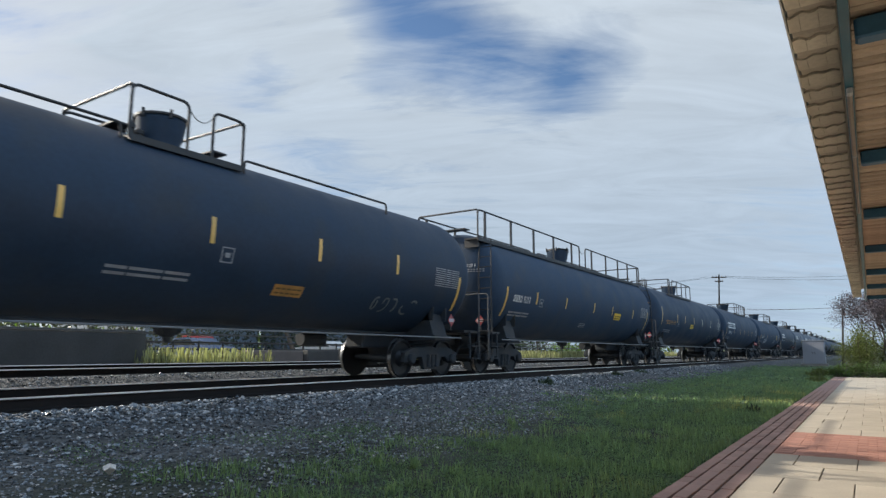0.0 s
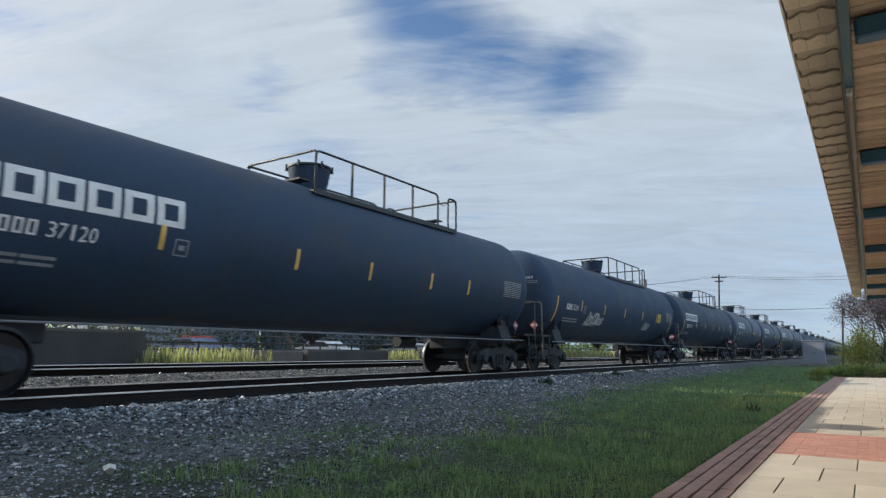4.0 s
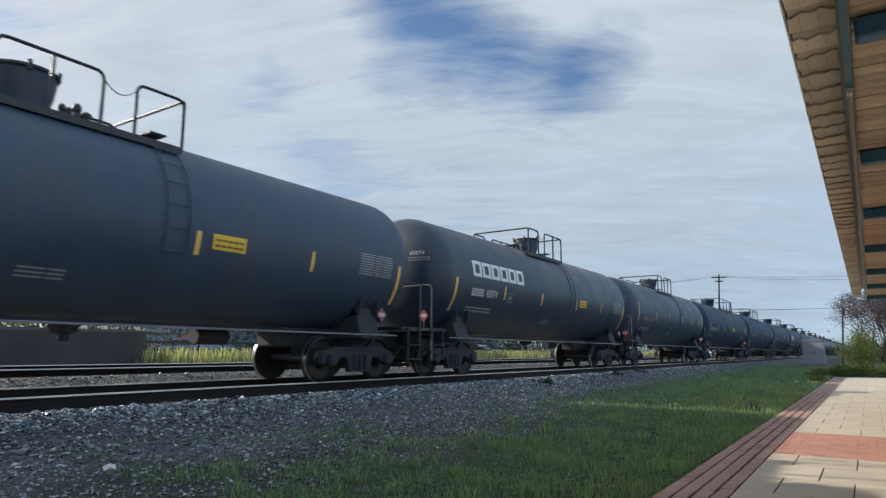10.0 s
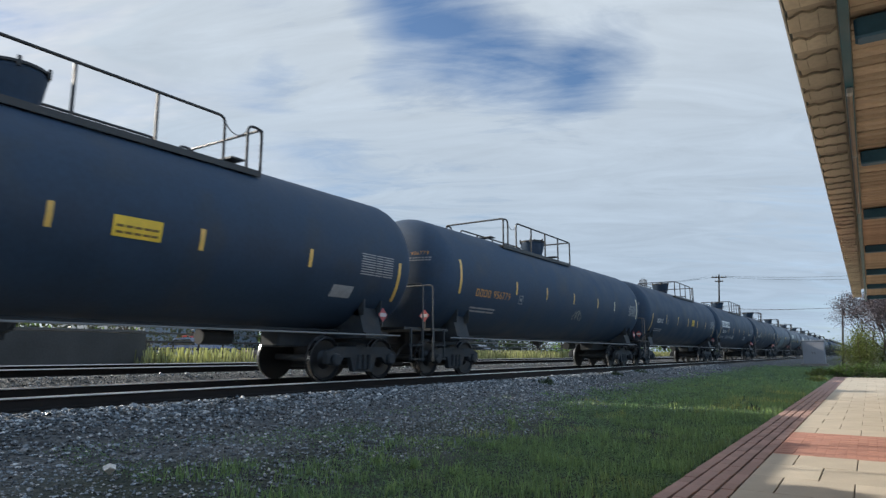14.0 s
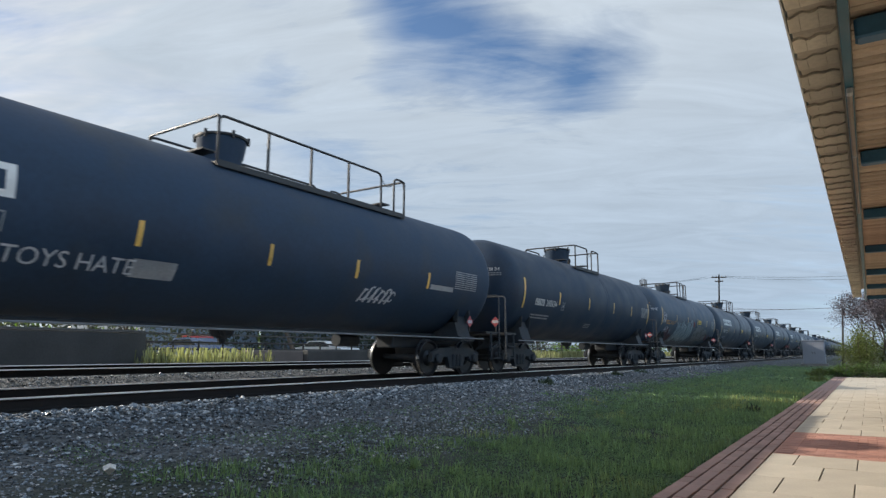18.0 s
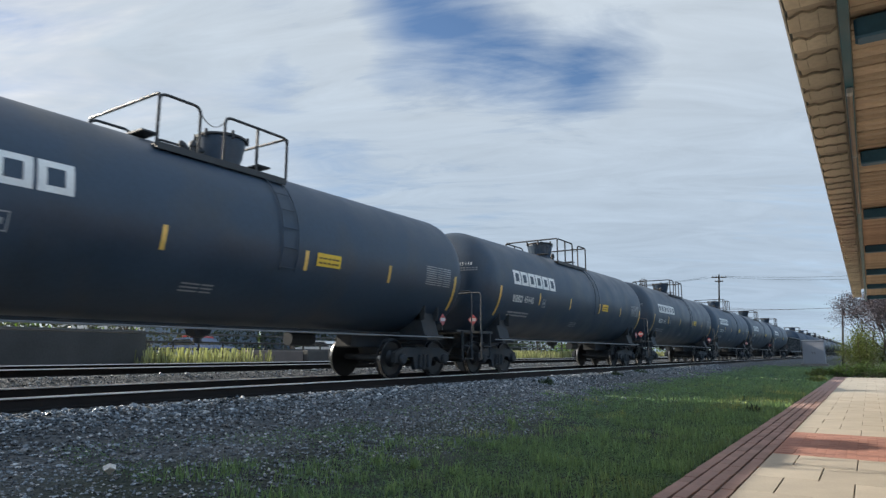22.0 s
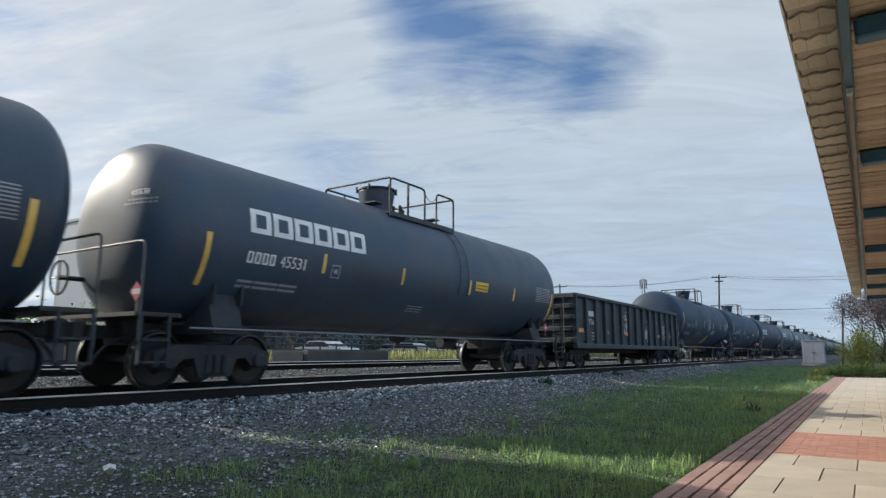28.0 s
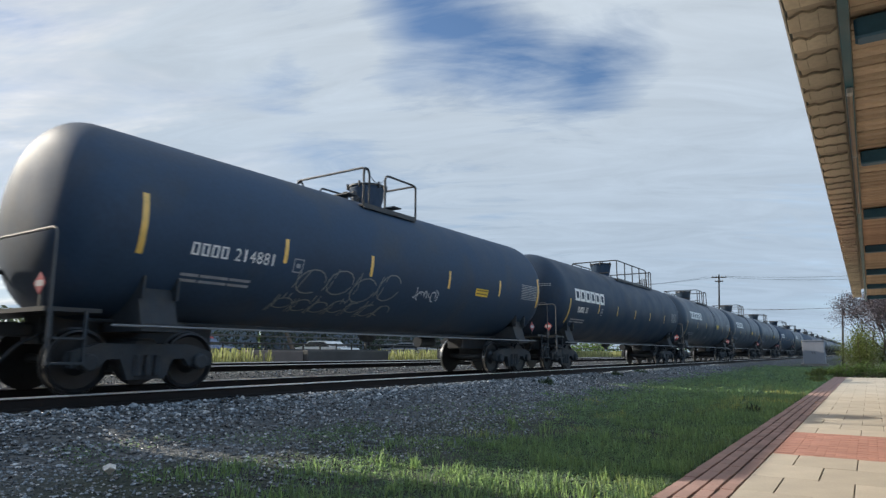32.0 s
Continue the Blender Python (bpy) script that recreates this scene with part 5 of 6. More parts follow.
def rows_of_stones():
    # (x from, x to, y from, y to, number, thinning)
    lots = ((-1, 9, 4.1, 8.9, 19000), (9, 20, 4.6, 8.9, 16500), (20, 45, 6.2, 8.9, 9000), (-1, 30, 8.9, 13.2, 9000), (30, 70, 8.9, 13.2, 4000))
    for x0, x1, y0, y1, n in lots:
        x, y = rs.uniform(x0, x1, n), y1 - (y1 - y0) * rs.uniform(0, 1, n) ** 1.45
        keep = (np.abs(np.abs(y - TRACK_Y) - 0.75) > 0.1)
        yield x[keep], y[keep], rs.gamma(6, 0.0034, keep.sum()) * np.interp(y[keep], [4.0, 6.5, 7.6, 8.3], [0.62, 0.8, 1.0, 1.1])


sv = np.concatenate([stones(*r) for r in rows_of_stones()])
# sun sparkle put into colour: paler stones, more of them towards the lit crest
bright = rs.uniform(0, 1, len(sv)) < np.interp(sv[:, 0, 1], [5.5, 7.0, 8.2], [0.06, 0.12, 0.22])
STONE_GLINT = material("ballast stone paled for glints", (0.4, 0.41, 0.42), 0.3, vary=0.25, scale=9, fine=70, bump=0.3, random_by=0.4, island=True)
ob = scatter_mesh("pale_ballast", sv[bright], ROCK_F, STONE_GLINT)
tagged(ob, "ballast stones paled for sun glints, denser towards the crest", "ballast", kind="stuff")
ob = scatter_mesh("ballast", sv[~bright], ROCK_F, STONE)
tagged(ob, "loose angular grey ballast stones along the track", "ballast", kind="stuff")
pale = part("pale_stone", Geo().add([tuple(p) for p in ROCK_V * np.array([0.075, 0.06, 0.05])], ROCK_F), material("pale stone", (0.55, 0.54, 0.52), 0.8, vary=0.2), at=pose(3.2, 5.54, 0.17, 0, 0, 30))
tagged(pale, "single pale stone lying among the ballast", "stone")

for tr, ty, tz in TRACKS:
    main = ty == TRACK_Y
    tie = Geo().box(-0.11, 0.11, -1.3, 1.3, -0.18, 0.0, 0.012).mesh("tie", TIE_WOOD)
    plate = Geo().box(-0.09, 0.09, -0.17, 0.17, 0.0, 0.012, 0.003).mesh("tie_plate", RAIL_RUST)
    x0 = -3 if main else 5
    for i in range(130 if main else 90):
        x = x0 + 0.53 * i + rs.uniform(-0.03, 0.03)
        t = part("tie", tie, None, tr, at=pose(x, ty + rs.uniform(-0.04, 0.04), tz - 0.18 - 0.004, math.degrees(CANT), 0, rs.uniform(-1, 1)))
        if main and i < 75:
            for s in (-1, 1):
                part("tie_plate", plate, None, t, at=pose(0, s * 0.75, -0.008))
    rest = Geo()
    for i in range(110):
        x = x0 + 0.53 * ((130 if main else 90) + i)
        rest.box(x - 0.11, x + 0.11, ty - 1.3, ty + 1.3, tz - 0.36, tz - 0.21)
    tagged(part("ties_beyond", rest, TIE_WOOD, tr), kind="stuff")


def blades(x, y, tall, lean, width, z=None):
    """Bent grass blades, two faces each."""
    n = len(x)
    a = rs.uniform(0, 2 * np.pi, n)
    dx, dy = np.cos(a), np.sin(a)
    z = heights(y) - 0.01 if z is None else z
    px, py = -dy * width, dx * width
    b0 = np.stack([x - px, y - py, z], -1)
    b1 = np.stack([x + px, y + py, z], -1)
    m0 = np.stack([x - px * 0.7 + dx * lean * 0.4, y - py * 0.7 + dy * lean * 0.4, z + tall * 0.6], -1)
    m1 = np.stack([x + px * 0.7 + dx * lean * 0.4, y + py * 0.7 + dy * lean * 0.4, z + tall * 0.6], -1)
    tip = np.stack([x + dx * lean, y + dy * lean, z + tall], -1)
    return np.stack([b0, b1, m1, m0, tip], 1)


def past_edge(x, y):
    """0 in the turf, 1 where it has given way to the ballast."""
    return np.clip((y - np.interp(x, [3.5, 5, 8, 10, 12, 14, 20, 40], [4.1, 4.5, 4.8, 4.9, 5.8, 6.5, 6.9, 7.2]) + 1.2) / 1.6 + 1.1 * np.exp(-((x - 9.4) / 1.3) ** 2 - ((y - 4.0) / 0.55) ** 2), 0, 1)


def turf():
    lots = ((3.5, 10, 1.62, 5.2, 60000, 0.005), (10, 18, 1.62, 6.2, 38000, 0.007), (18, 34, 1.62, 6.8, 26000, 0.009), (34, 75, 1.62, 7.4, 22000, 0.014))
    for x0, x1, y0, y1, n, w in lots:
        n = n * 3 // 5
        x, y = rs.uniform(x0, x1, n), y0 + (y1 - y0) * rs.uniform(0, 1, n) ** 1.35
        dense = np.array([noise.noise(Vector((a * 0.8, b * 0.8, 3.0))) + 0.6 * noise.noise(Vector((a * 2.7, b * 2.7, 7.0))) for a, b in zip(x, y)])
        keep = dense > -0.32 + 1.35 * past_edge(x, y) * rs.uniform(0.25, 1, n)
        x, y, d = x[keep], y[keep], dense[keep]
        tall = np.clip(rs.gamma(4, 0.0065, len(x)) * (1 + np.clip(d, -0.5, 0.9)), 0.012, 0.14)
        yield blades(x, y, tall, tall * rs.uniform(0.2, 0.9, len(x)), w * rs.uniform(0.6, 1.3, len(x)))


ob = scatter_mesh("grass", np.concatenate(list(turf())), [(0, 1, 2, 3)], BLADE)
tagged(ob, "short uneven green turf with taller tufts", "grass", kind="stuff")

def tall_grass():
    for x0, x1, n, w in ((3.3, 12, 15000, 0.0035), (12, 24, 11000, 0.005), (24, 50, 7000, 0.009)):
        x, y = rs.uniform(x0, x1, n), 1.62 + 5.4 * rs.uniform(0, 1, n) ** 1.5
        d = np.array([noise.noise(Vector((p * 1.3, q * 1.3, 9.0))) for p, q in zip(x, y)])
        keep = d > -0.12 + 0.08 * (y - 1.6) + 0.8 * past_edge(x, y)
        x, y = x[keep], y[keep]
        t = rs.uniform(0.08, 0.27, len(x))
        yield blades(x, y, t, t * rs.uniform(0.1, 0.5, len(x)), w * rs.uniform(0.7, 1.3, len(x)))


ob = scatter_mesh("tall_grass", np.concatenate(list(tall_grass())), [(0, 1, 2, 3)], BLADE)
tagged(ob, "thin tall grass stalks standing over the turf", "grass", kind="stuff")
clumps = []
for _ in range(420):
    cx = 3.5 + 26 * rs.uniform() ** 1.4
    cy = 1.66 + 3.6 * rs.uniform() ** 1.6
    n = rs.randint(14, 40)
    r = rs.uniform(0.03, 0.12)
    x, y = cx + rs.normal(0, r, n), np.maximum(1.63, cy + rs.normal(0, r, n))
    t = rs.uniform(0.06, 0.2) * rs.uniform(0.5, 1.1, n)
    clumps.append(blades(x, y, t, t * rs.uniform(0.2, 0.8, n), np.full(n, 0.006)))
v = np.concatenate(clumps)
m = bpy.data.meshes.new("weed_tufts")
k = np.arange(len(v)) * 5
m.from_pydata(v.reshape(-1, 3).tolist(), [], np.stack([k, k + 1, k + 2, k + 3], -1).tolist() + np.stack([k + 3, k + 2, k + 4], -1).tolist())
m.materials.append(BLADE)
ob = new("weed_tufts", m)
tagged(ob, "taller tufts of grass and weeds beside the platform edge", "weeds", kind="stuff")
# low broad leaves that fill the turf
CLOVER = material("low clover leaf", (0.026, 0.053, 0.052), 0.5, vary=0.3, scale=0.9, fine=9, bump=0.0, leaf=0.45, tint=(12.4, 9.4, 4.0), random_by=0.45, island=True)


def clover():
    for x0, x1, y0, y1, n, size in ((3.3, 8, 1.62, 7.0, 60000, 0.011), (8, 14, 1.62, 7.0, 42000, 0.014), (14, 28, 1.62, 7.0, 30000, 0.022), (28, 60, 1.62, 7.4, 20000, 0.04)):
        x, y = rs.uniform(x0, x1, n), y0 + (y1 - y0) * rs.uniform(0, 1, n) ** 1.3
        d = np.array([noise.noise(Vector((p * 0.7, q * 0.9, 5.0))) + 0.5 * noise.noise(Vector((p * 3.1, q * 3.1, 1.0))) for p, q in zip(x, y)])
        keep = d > -0.5 + 1.5 * past_edge(x, y) * rs.uniform(0.3, 1, n)
        x, y = x[keep], y[keep]
        z = heights(y) + rs.uniform(0.004, 0.045, len(x))
        p = np.stack([x, y, z], -1)
        a, b = rs.normal(0, 1, (len(x), 3)), rs.normal(0, 1, (len(x), 3))
        a[:, 2] *= 0.5
        a /= np.linalg.norm(a, axis=1)[:, None]
        b -= a * (a * b).sum(1)[:, None]
        b /= np.linalg.norm(b, axis=1)[:, None]
        s_ = size * rs.uniform(0.6, 1.4, (len(x), 1))
        yield np.stack([p - a * s_, p + b * s_ * 0.7, p + a * s_, p - b * s_ * 0.7], 1)


ob = scatter_mesh("clover", np.concatenate(list(clover())), [(0, 1, 2, 3)], CLOVER)
tagged(ob, "low dense clover and weeds filling the turf", "clover", kind="stuff")
# dry weeds beyond the tracks
wx, wy = rs.uniform(6, 75, 30000), rs.uniform(17.6, 19.8, 30000)
wx = wx[(wx > 11.2) & ((wx < 15.9) | (wx > 24.0))]
wy = wy[:len(wx)]
wt_ = rs.gamma(8, 0.105, len(wx))
ob = scatter_mesh("dry_weeds", blades(wx, wy, np.clip(wt_, 0.4, 1.4), wt_ * 0.3, np.full(len(wx), 0.026)), [(0, 1, 2, 3)], WEED)
tagged(ob, "strip of dry yellow weeds beyond the tracks", "weeds", kind="stuff")
# dark low plants at the edge of the ballast
LEAF_DARK = material("dark broad leaf", (0.035, 0.06, 0.025), 0.6, vary=0.3, random_by=0.3, island=True, bump=0)
for cx, cy, r in ((17.0, 7.7, 0.3), (27.5, 8.1, 0.35), (24.0, 8.0, 0.25), (14.8, 2.1, 0.2)):
    n = 160
    a, q = rs.uniform(0, 6.28, n), r * np.sqrt(rs.uniform(0, 1, n))
    t = rs.uniform(0.08, 0.3, n) * (1.2 - q / r)
    ob = scatter_mesh("weed_plant", blades(cx + q * np.cos(a), cy + q * np.sin(a), t, t * 0.8, np.full(n, 0.02)), [(0, 1, 2, 3)], LEAF_DARK)
    tagged(ob, "low dark broad-leaved weed growing at the ballast edge", "weed", "weeds at the ballast edge")

# ---- paving, piece by piece ----
CX, CY = 0.8, 0.565
BAND0, BAND1 = 8.6, 11.08
paver = Geo().box(0.003, CX - 0.003, 0.004, CY - 0.004, -0.02, 0.0, 0.004).mesh("paver", PAVER)
half_paver = Geo().box(0.003, CX - 0.003, 0.004, CY / 2 - 0.004, -0.02, 0.0, 0.004).mesh("paver", PAVER)
far_pavers = Geo()
row = 0
for x in [BAND0 - CX * (i + 1) for i in range(20)] + [BAND1 + CX * i for i in range(33)]:
    row += 1
    y = EDGE_IN - (CY / 2 if row % 2 else CY)
    if row % 2:
        part("paver", half_paver, None, platform, at=pose(x, y, rs.uniform(-0.002, 0.002)))
    else:
        part("paver", paver, None, platform, at=pose(x, y, rs.uniform(-0.002, 0.002)))
    for c in range(1, 9):
        yy = y - CY * c
        if c <= 3 and x > 3.5:
            part("paver", paver, None, platform, at=pose(x, yy, rs.uniform(-0.002, 0.002), rs.uniform(-0.2, 0.2)))
        else:
            far_pavers.box(x + 0.003, x + CX - 0.003, yy + 0.004, yy + CY - 0.004, -0.02, 0.0)
tagged(part("pavers_beyond", far_pavers, PAVER, platform), kind="stuff")
bl, bw_ = 0.2067, 0.105
brick = Geo().box(0.001, bw_ - 0.003, 0.001, bl - 0.002, -0.02, 0.0, 0.002).mesh("brick", RED_BRICK)
far_bricks = Geo()
for i in range(24):
    for j in range(30):
        x, y = BAND0 + bl / 2 * i, EDGE_IN - bl * (j + 1) + (0.1 if i % 2 and j else 0.0)
        if j < 11:
            part("brick", brick, None, platform, at=pose(x, y, rs.uniform(-0.002, 0.002)))
        else:
            far_bricks.box(x + 0.002, x + bl / 2 - 0.002, y + 0.002, y + bl - 0.003, -0.02, 0.0)
tagged(part("bricks_beyond", far_bricks, RED_BRICK, platform), kind="stuff")
ew = (EDGE_OUT - EDGE_IN) / 4
edge_brick = Geo().box(0.0015, 0.2705, 0.009, ew - 0.009, -0.05, 0.004, 0.005).mesh("edge_brick", EDGE_BRICK)
far_edge = Geo()
for i in range(int((PLAT_X1 - PLAT_X0) / 0.272)):
    x = PLAT_X0 + 0.272 * i
    for j in range(4):
        y, off = EDGE_IN + ew * j, 0.136 * (j % 2)
        if 3.5 < x < 23:
            part("edge_brick", edge_brick, None, platform, at=pose(x + off, y, rs.uniform(-0.004, 0.003), rs.uniform(-0.6, 0.6), rs.uniform(-0.4, 0.4)))
        else:
            far_edge.box(x + off + 0.002, x + off + 0.27, y + 0.005, y + ew - 0.006, -0.05, 0.003)
tagged(part("edge_bricks_beyond", far_edge, EDGE_BRICK, platform), kind="stuff")


# ---- beyond the tracks ----
CONCRETE = material("weathered concrete", (0.2, 0.19, 0.175), 0.9, vary=0.25, scale=1.5, fine=25, bump=0.25)
FENCE_BLACK = material("black painted pipe", (0.02, 0.021, 0.022), 0.5, vary=0.2, bump=0.05)
DARK_WALL = material("stained dark concrete", (0.085, 0.082, 0.078), 0.9, vary=0.3, scale=1.2, fine=20, bump=0.25)
wall_a = part("low_wall", Geo().box(-40, 11.6, 18.6, 19.0, 0.4, 1.85, 0.03), DARK_WALL)
tagged(wall_a, "long low weathered concrete wall behind the farther track", "low wall", "low walls")
wall_b = part("low_wall", Geo().box(18.7, 23.9, 18.8, 19.2, 0.4, 1.28, 0.03), DARK_WALL)
tagged(wall_b, "low concrete loading block among dry weeds", "low wall", "low walls")
wall_c = part("low_wall", Geo().box(15.9, 18.65, 19.0, 19.4, 0.4, 1.27, 0.03), material("brown stained concrete", (0.2, 0.165, 0.145), 0.9, vary=0.3, scale=1.2, fine=20, bump=0.25))
tagged(wall_c, "low brown stained concrete block among dry weeds", "low wall", "low walls")
fence = thing("pipe_fence", "black pipe fence along the parking lot", "fence", at=pose(0, 24.5, 0.55))
for i in range(60):
    part("post", Geo().lathe([(-0.05, 0.045), (1.12, 0.045), (1.16, 0.02)], "z", (4 + 1.25 * i, 0, 0), 8), FENCE_BLACK, fence)
for z in (0.78, 1.08):
    part("rail", Geo().tube([(3.5, 0, z), (78, 0, z)], 0.045, 6), FENCE_BLACK, fence)

GLASS = material("dark window glass", (0.02, 0.025, 0.03), 0.08, vary=0.1, bump=0.0)
TYRE = material("tyre rubber", (0.02, 0.02, 0.02), 0.8, vary=0.2)
PAINTS_CAR = [material("car paint", c, 0.3, vary=0.05, scale=1, fine=5, bump=0.0, coat=0.6) for c in ((0.55, 0.56, 0.57), (0.05, 0.06, 0.07), (0.3, 0.31, 0.33), (0.45, 0.05, 0.05), (0.65, 0.65, 0.63), (0.06, 0.1, 0.2))]
CHROME = material("lamp glass", (0.6, 0.6, 0.6), 0.15, metal=0.6, vary=0.05, bump=0.0)
TAIL = material("red lamp glass", (0.4, 0.02, 0.02), 0.2, vary=0.05, bump=0.0)


def parked_car(paint, tall=1.5, name="parked_car"):
    c = new(name)
    w = 0.9
    prof = [(-2.25, 0.35), (-2.3, 0.75), (-2.1, 0.95), (-1.2, 1.02), (-0.55, tall - 0.06), (0.0, tall), (0.9, tall - 0.02), (1.65, 1.05), (2.2, 0.98), (2.28, 0.7), (2.2, 0.35)]
    g = Geo()
    for ya, yb, k in ((-w, -w + 0.12, 0.0), (-w + 0.12, w - 0.12, 0.0), (w - 0.12, w, 0.0)):
        g.prism(prof if abs(ya + yb) < 0.1 else [(x, min(z, 1.0)) for x, z in prof], ya, yb)
    part("body", g, paint, c)
    for s in (-1, 1):
        part("side_window", Geo().prism([(-1.05, 1.03), (-0.5, tall - 0.1), (0.85, tall - 0.1), (1.45, 1.05)], s * (w - 0.115) - 0.008, s * (w - 0.115) + 0.008), GLASS, c)
        for x in (-1.4, 1.38):
            t = part("tyre", Geo().lathe([(s * w - 0.1, 0.33), (s * w + 0.02, 0.33)], "y", (x, 0, 0.33), 16), TYRE, c)
            part("rim", Geo().lathe([(s * w - 0.06, 0.2), (s * w + 0.03, 0.2)], "y", (x, 0, 0.33), 12), CHROME, t)
        part("headlight", Geo().box(-2.3, -2.2, s * 0.65 - 0.16, s * 0.65 + 0.16, 0.7, 0.84, 0.02), CHROME, c)
        part("tail_light", Geo().box(2.18, 2.28, s * 0.68 - 0.12, s * 0.68 + 0.12, 0.75, 0.93, 0.02), TAIL, c)
    part("windscreen", Geo().add([(-1.17, -0.76, 1.04), (-1.17, 0.76, 1.04), (-0.55, 0.72, tall - 0.07), (-0.55, -0.72, tall - 0.07)], [(3, 2, 1, 0)]), GLASS, c)
    part("rear_window", Geo().add([(1.63, -0.76, 1.1), (1.63, 0.76, 1.1), (0.95, 0.72, tall - 0.05), (0.95, -0.72, tall - 0.05)], [(0, 1, 2, 3)]), GLASS, c)
    return c


rg = random.Random(9)
CAR_NAMES = ("pale silver", "black", "grey", "dull red", "white", "dark blue")
for i in range(15):
    k = rg.randrange(6)
    c = parked_car(PAINTS_CAR[k], rg.choice((1.45, 1.5, 1.7)))
    c.matrix_basis = pose(12 + 3.4 * i + rg.uniform(-0.3, 0.3), 31 + (i % 3) * 4.5, 0.57, 0, 0, 90 + rg.uniform(-3, 3))
    tagged(c, CAR_NAMES[k] + " parked car in the lot behind the fence", "car", "parked cars")

# the building with the rounded corner tower
CLAD = material("blue grey cladding", (0.13, 0.16, 0.2), 0.5, vary=0.12, scale=0.6, fine=10, bump=0.05)
PANEL = material("pale blue wall panel", (0.22, 0.26, 0.3), 0.55, vary=0.1, scale=0.5, fine=8, bump=0.05)
WINDOW_SKY = material("window glass", (0.25, 0.3, 0.33), 0.06, metal=0.7, vary=0.05, bump=0.0)
RED_SIGN = material("red sign letters", (0.5, 0.07, 0.05), 0.5, vary=0.1)
bld = thing("office_building", "blue grey office building with a curved corner tower", "building")
CX_, CY_ = 38.5, 40.0


def arc_wall(points, z0, z1, depth=0.4):
    g = Geo()
    p = [(x, y, z) for x, y in points for z in (z0, z1)]
    n = len(points)
    q = [(x, y + depth, z) for x, y in points for z in (z0, z1)]
    g.add(p + q, [(2 * i, 2 * i + 2, 2 * i + 3, 2 * i + 1) for i in range(n - 1)] + [(2 * n + 2 * i + 1, 2 * n + 2 * i + 3, 2 * n + 2 * i + 2, 2 * n + 2 * i) for i in range(n - 1)]
          + [(2 * i + 1, 2 * i + 3, 2 * n + 2 * i + 3, 2 * n + 2 * i + 1) for i in range(n - 1)] + [(0, 1, 2 * n + 1, 2 * n), (2 * n - 2, 4 * n - 2, 4 * n - 1, 2 * n - 1)])
    return g


face = [(36.0 + 10.4 * i / 8, 40.0 + 1.9 * (i / 8) ** 2) for i in range(9)]
tower = part("tower_wall", arc_wall(face, 0.5, 14.2, 1.6), CLAD, bld)
part("tower_cap", arc_wall([(x, y - 0.12) for x, y in face], 14.2, 14.45, 1.8), CLAD, bld)
for i in range(5):
    x = 37.9 + 1.78 * i
    y = 40.0 + 1.9 * ((x + 0.5 - 36.0) / 10.4) ** 2
    wdw = part("window", Geo().box(x, x + 1.15, y - 0.09, y + 0.05, 12.5, 13.45), WINDOW_SKY, bld)
    part("window_frame", Geo().box(x - 0.06, x + 1.21, y - 0.06, y + 0.06, 12.44, 13.51), CLAD, wdw)
low = [(x, y - 1.2) for x, y in face] + [(48.2, 40.9)]
part("lower_block", arc_wall(low, 0.5, 11.9, 1.3), CLAD, bld)
part("light_band", arc_wall([(x, y - 0.05) for x, y in low[2:8]], 11.0, 11.25, 0.2), PANEL, bld)
part("long_wing", Geo().box(48.2, 72.9, 40.6, 55.0, 0.5, 12.2), PANEL, bld)
part("wing_parapet", Geo().box(48.1, 73.0, 40.45, 55.1, 12.2, 12.45), CLAD, bld)
part("end_pier", Geo().box(72.4, 74.1, 40.3, 42.0, 0.5, 12.9), CLAD, bld)
part("left_wing", Geo().box(26.0, 36.0, 42.0, 55.0, 0.5, 11.7), PANEL, bld)
part("left_parapet", Geo().box(25.9, 36.0, 41.9, 55.1, 11.7, 11.9), CLAD, bld)
g = Geo()
for i, (w, h) in enumerate(((0.8, 1.0), (0.5, 0.6), (0.5, 0.6), (0.6, 0.6), (0.5, 0.8), (0.5, 0.6), (0.6, 0.6))):
    g.box(63.3 + 0.66 * i, 63.3 + 0.66 * i + w * 0.7, 40.5, 40.6, 11.0, 11.0 + h)
part("sign", g, RED_SIGN, bld, "red sign with unreadable letters")
for st in range(3):
    for i in range(9):
        x = 49.2 + 2.5 * i
        part("window", Geo().box(x, x + 1.6, 40.52, 40.62, 2.0 + 3.2 * st, 3.7 + 3.2 * st), WINDOW_SKY, bld)

# ---- trees ----
BARK = material("grey brown bark", (0.13, 0.1, 0.075), 0.9, vary=0.35, scale=4, fine=30, bump=0.5)
LEAF_GREEN = material("spring leaf", (0.1, 0.17, 0.035), 0.55, leaf=0.4, vary=0.25, scale=0.6, fine=6, bump=0.0, random_by=0.4, island=True)
LEAF_SHRUB = material("yellow green shrub leaf", (0.085, 0.11, 0.035), 0.55, leaf=0.4, vary=0.3, scale=0.9, fine=6, bump=0.0, random_by=0.4, island=True)
LEAF_LOT = material("grey green hedge leaf", (0.05, 0.062, 0.042), 0.6, leaf=0.2, vary=0.3, scale=0.9, fine=6, bump=0.0, random_by=0.4, island=True)
LEAF_HEDGE = material("hedge leaf", (0.065, 0.11, 0.03), 0.55, leaf=0.4, vary=0.3, scale=0.9, fine=6, bump=0.0, random_by=0.4, island=True)
BLOSSOM = material("pink grey blossom", (0.06, 0.048, 0.058), 0.7, spot=(0.22, 0.19, 0.22), spot_amount=0.2, spot_scale=3.0, vary=0.25, scale=0.9, fine=6, bump=0.0, random_by=0.4, island=True)


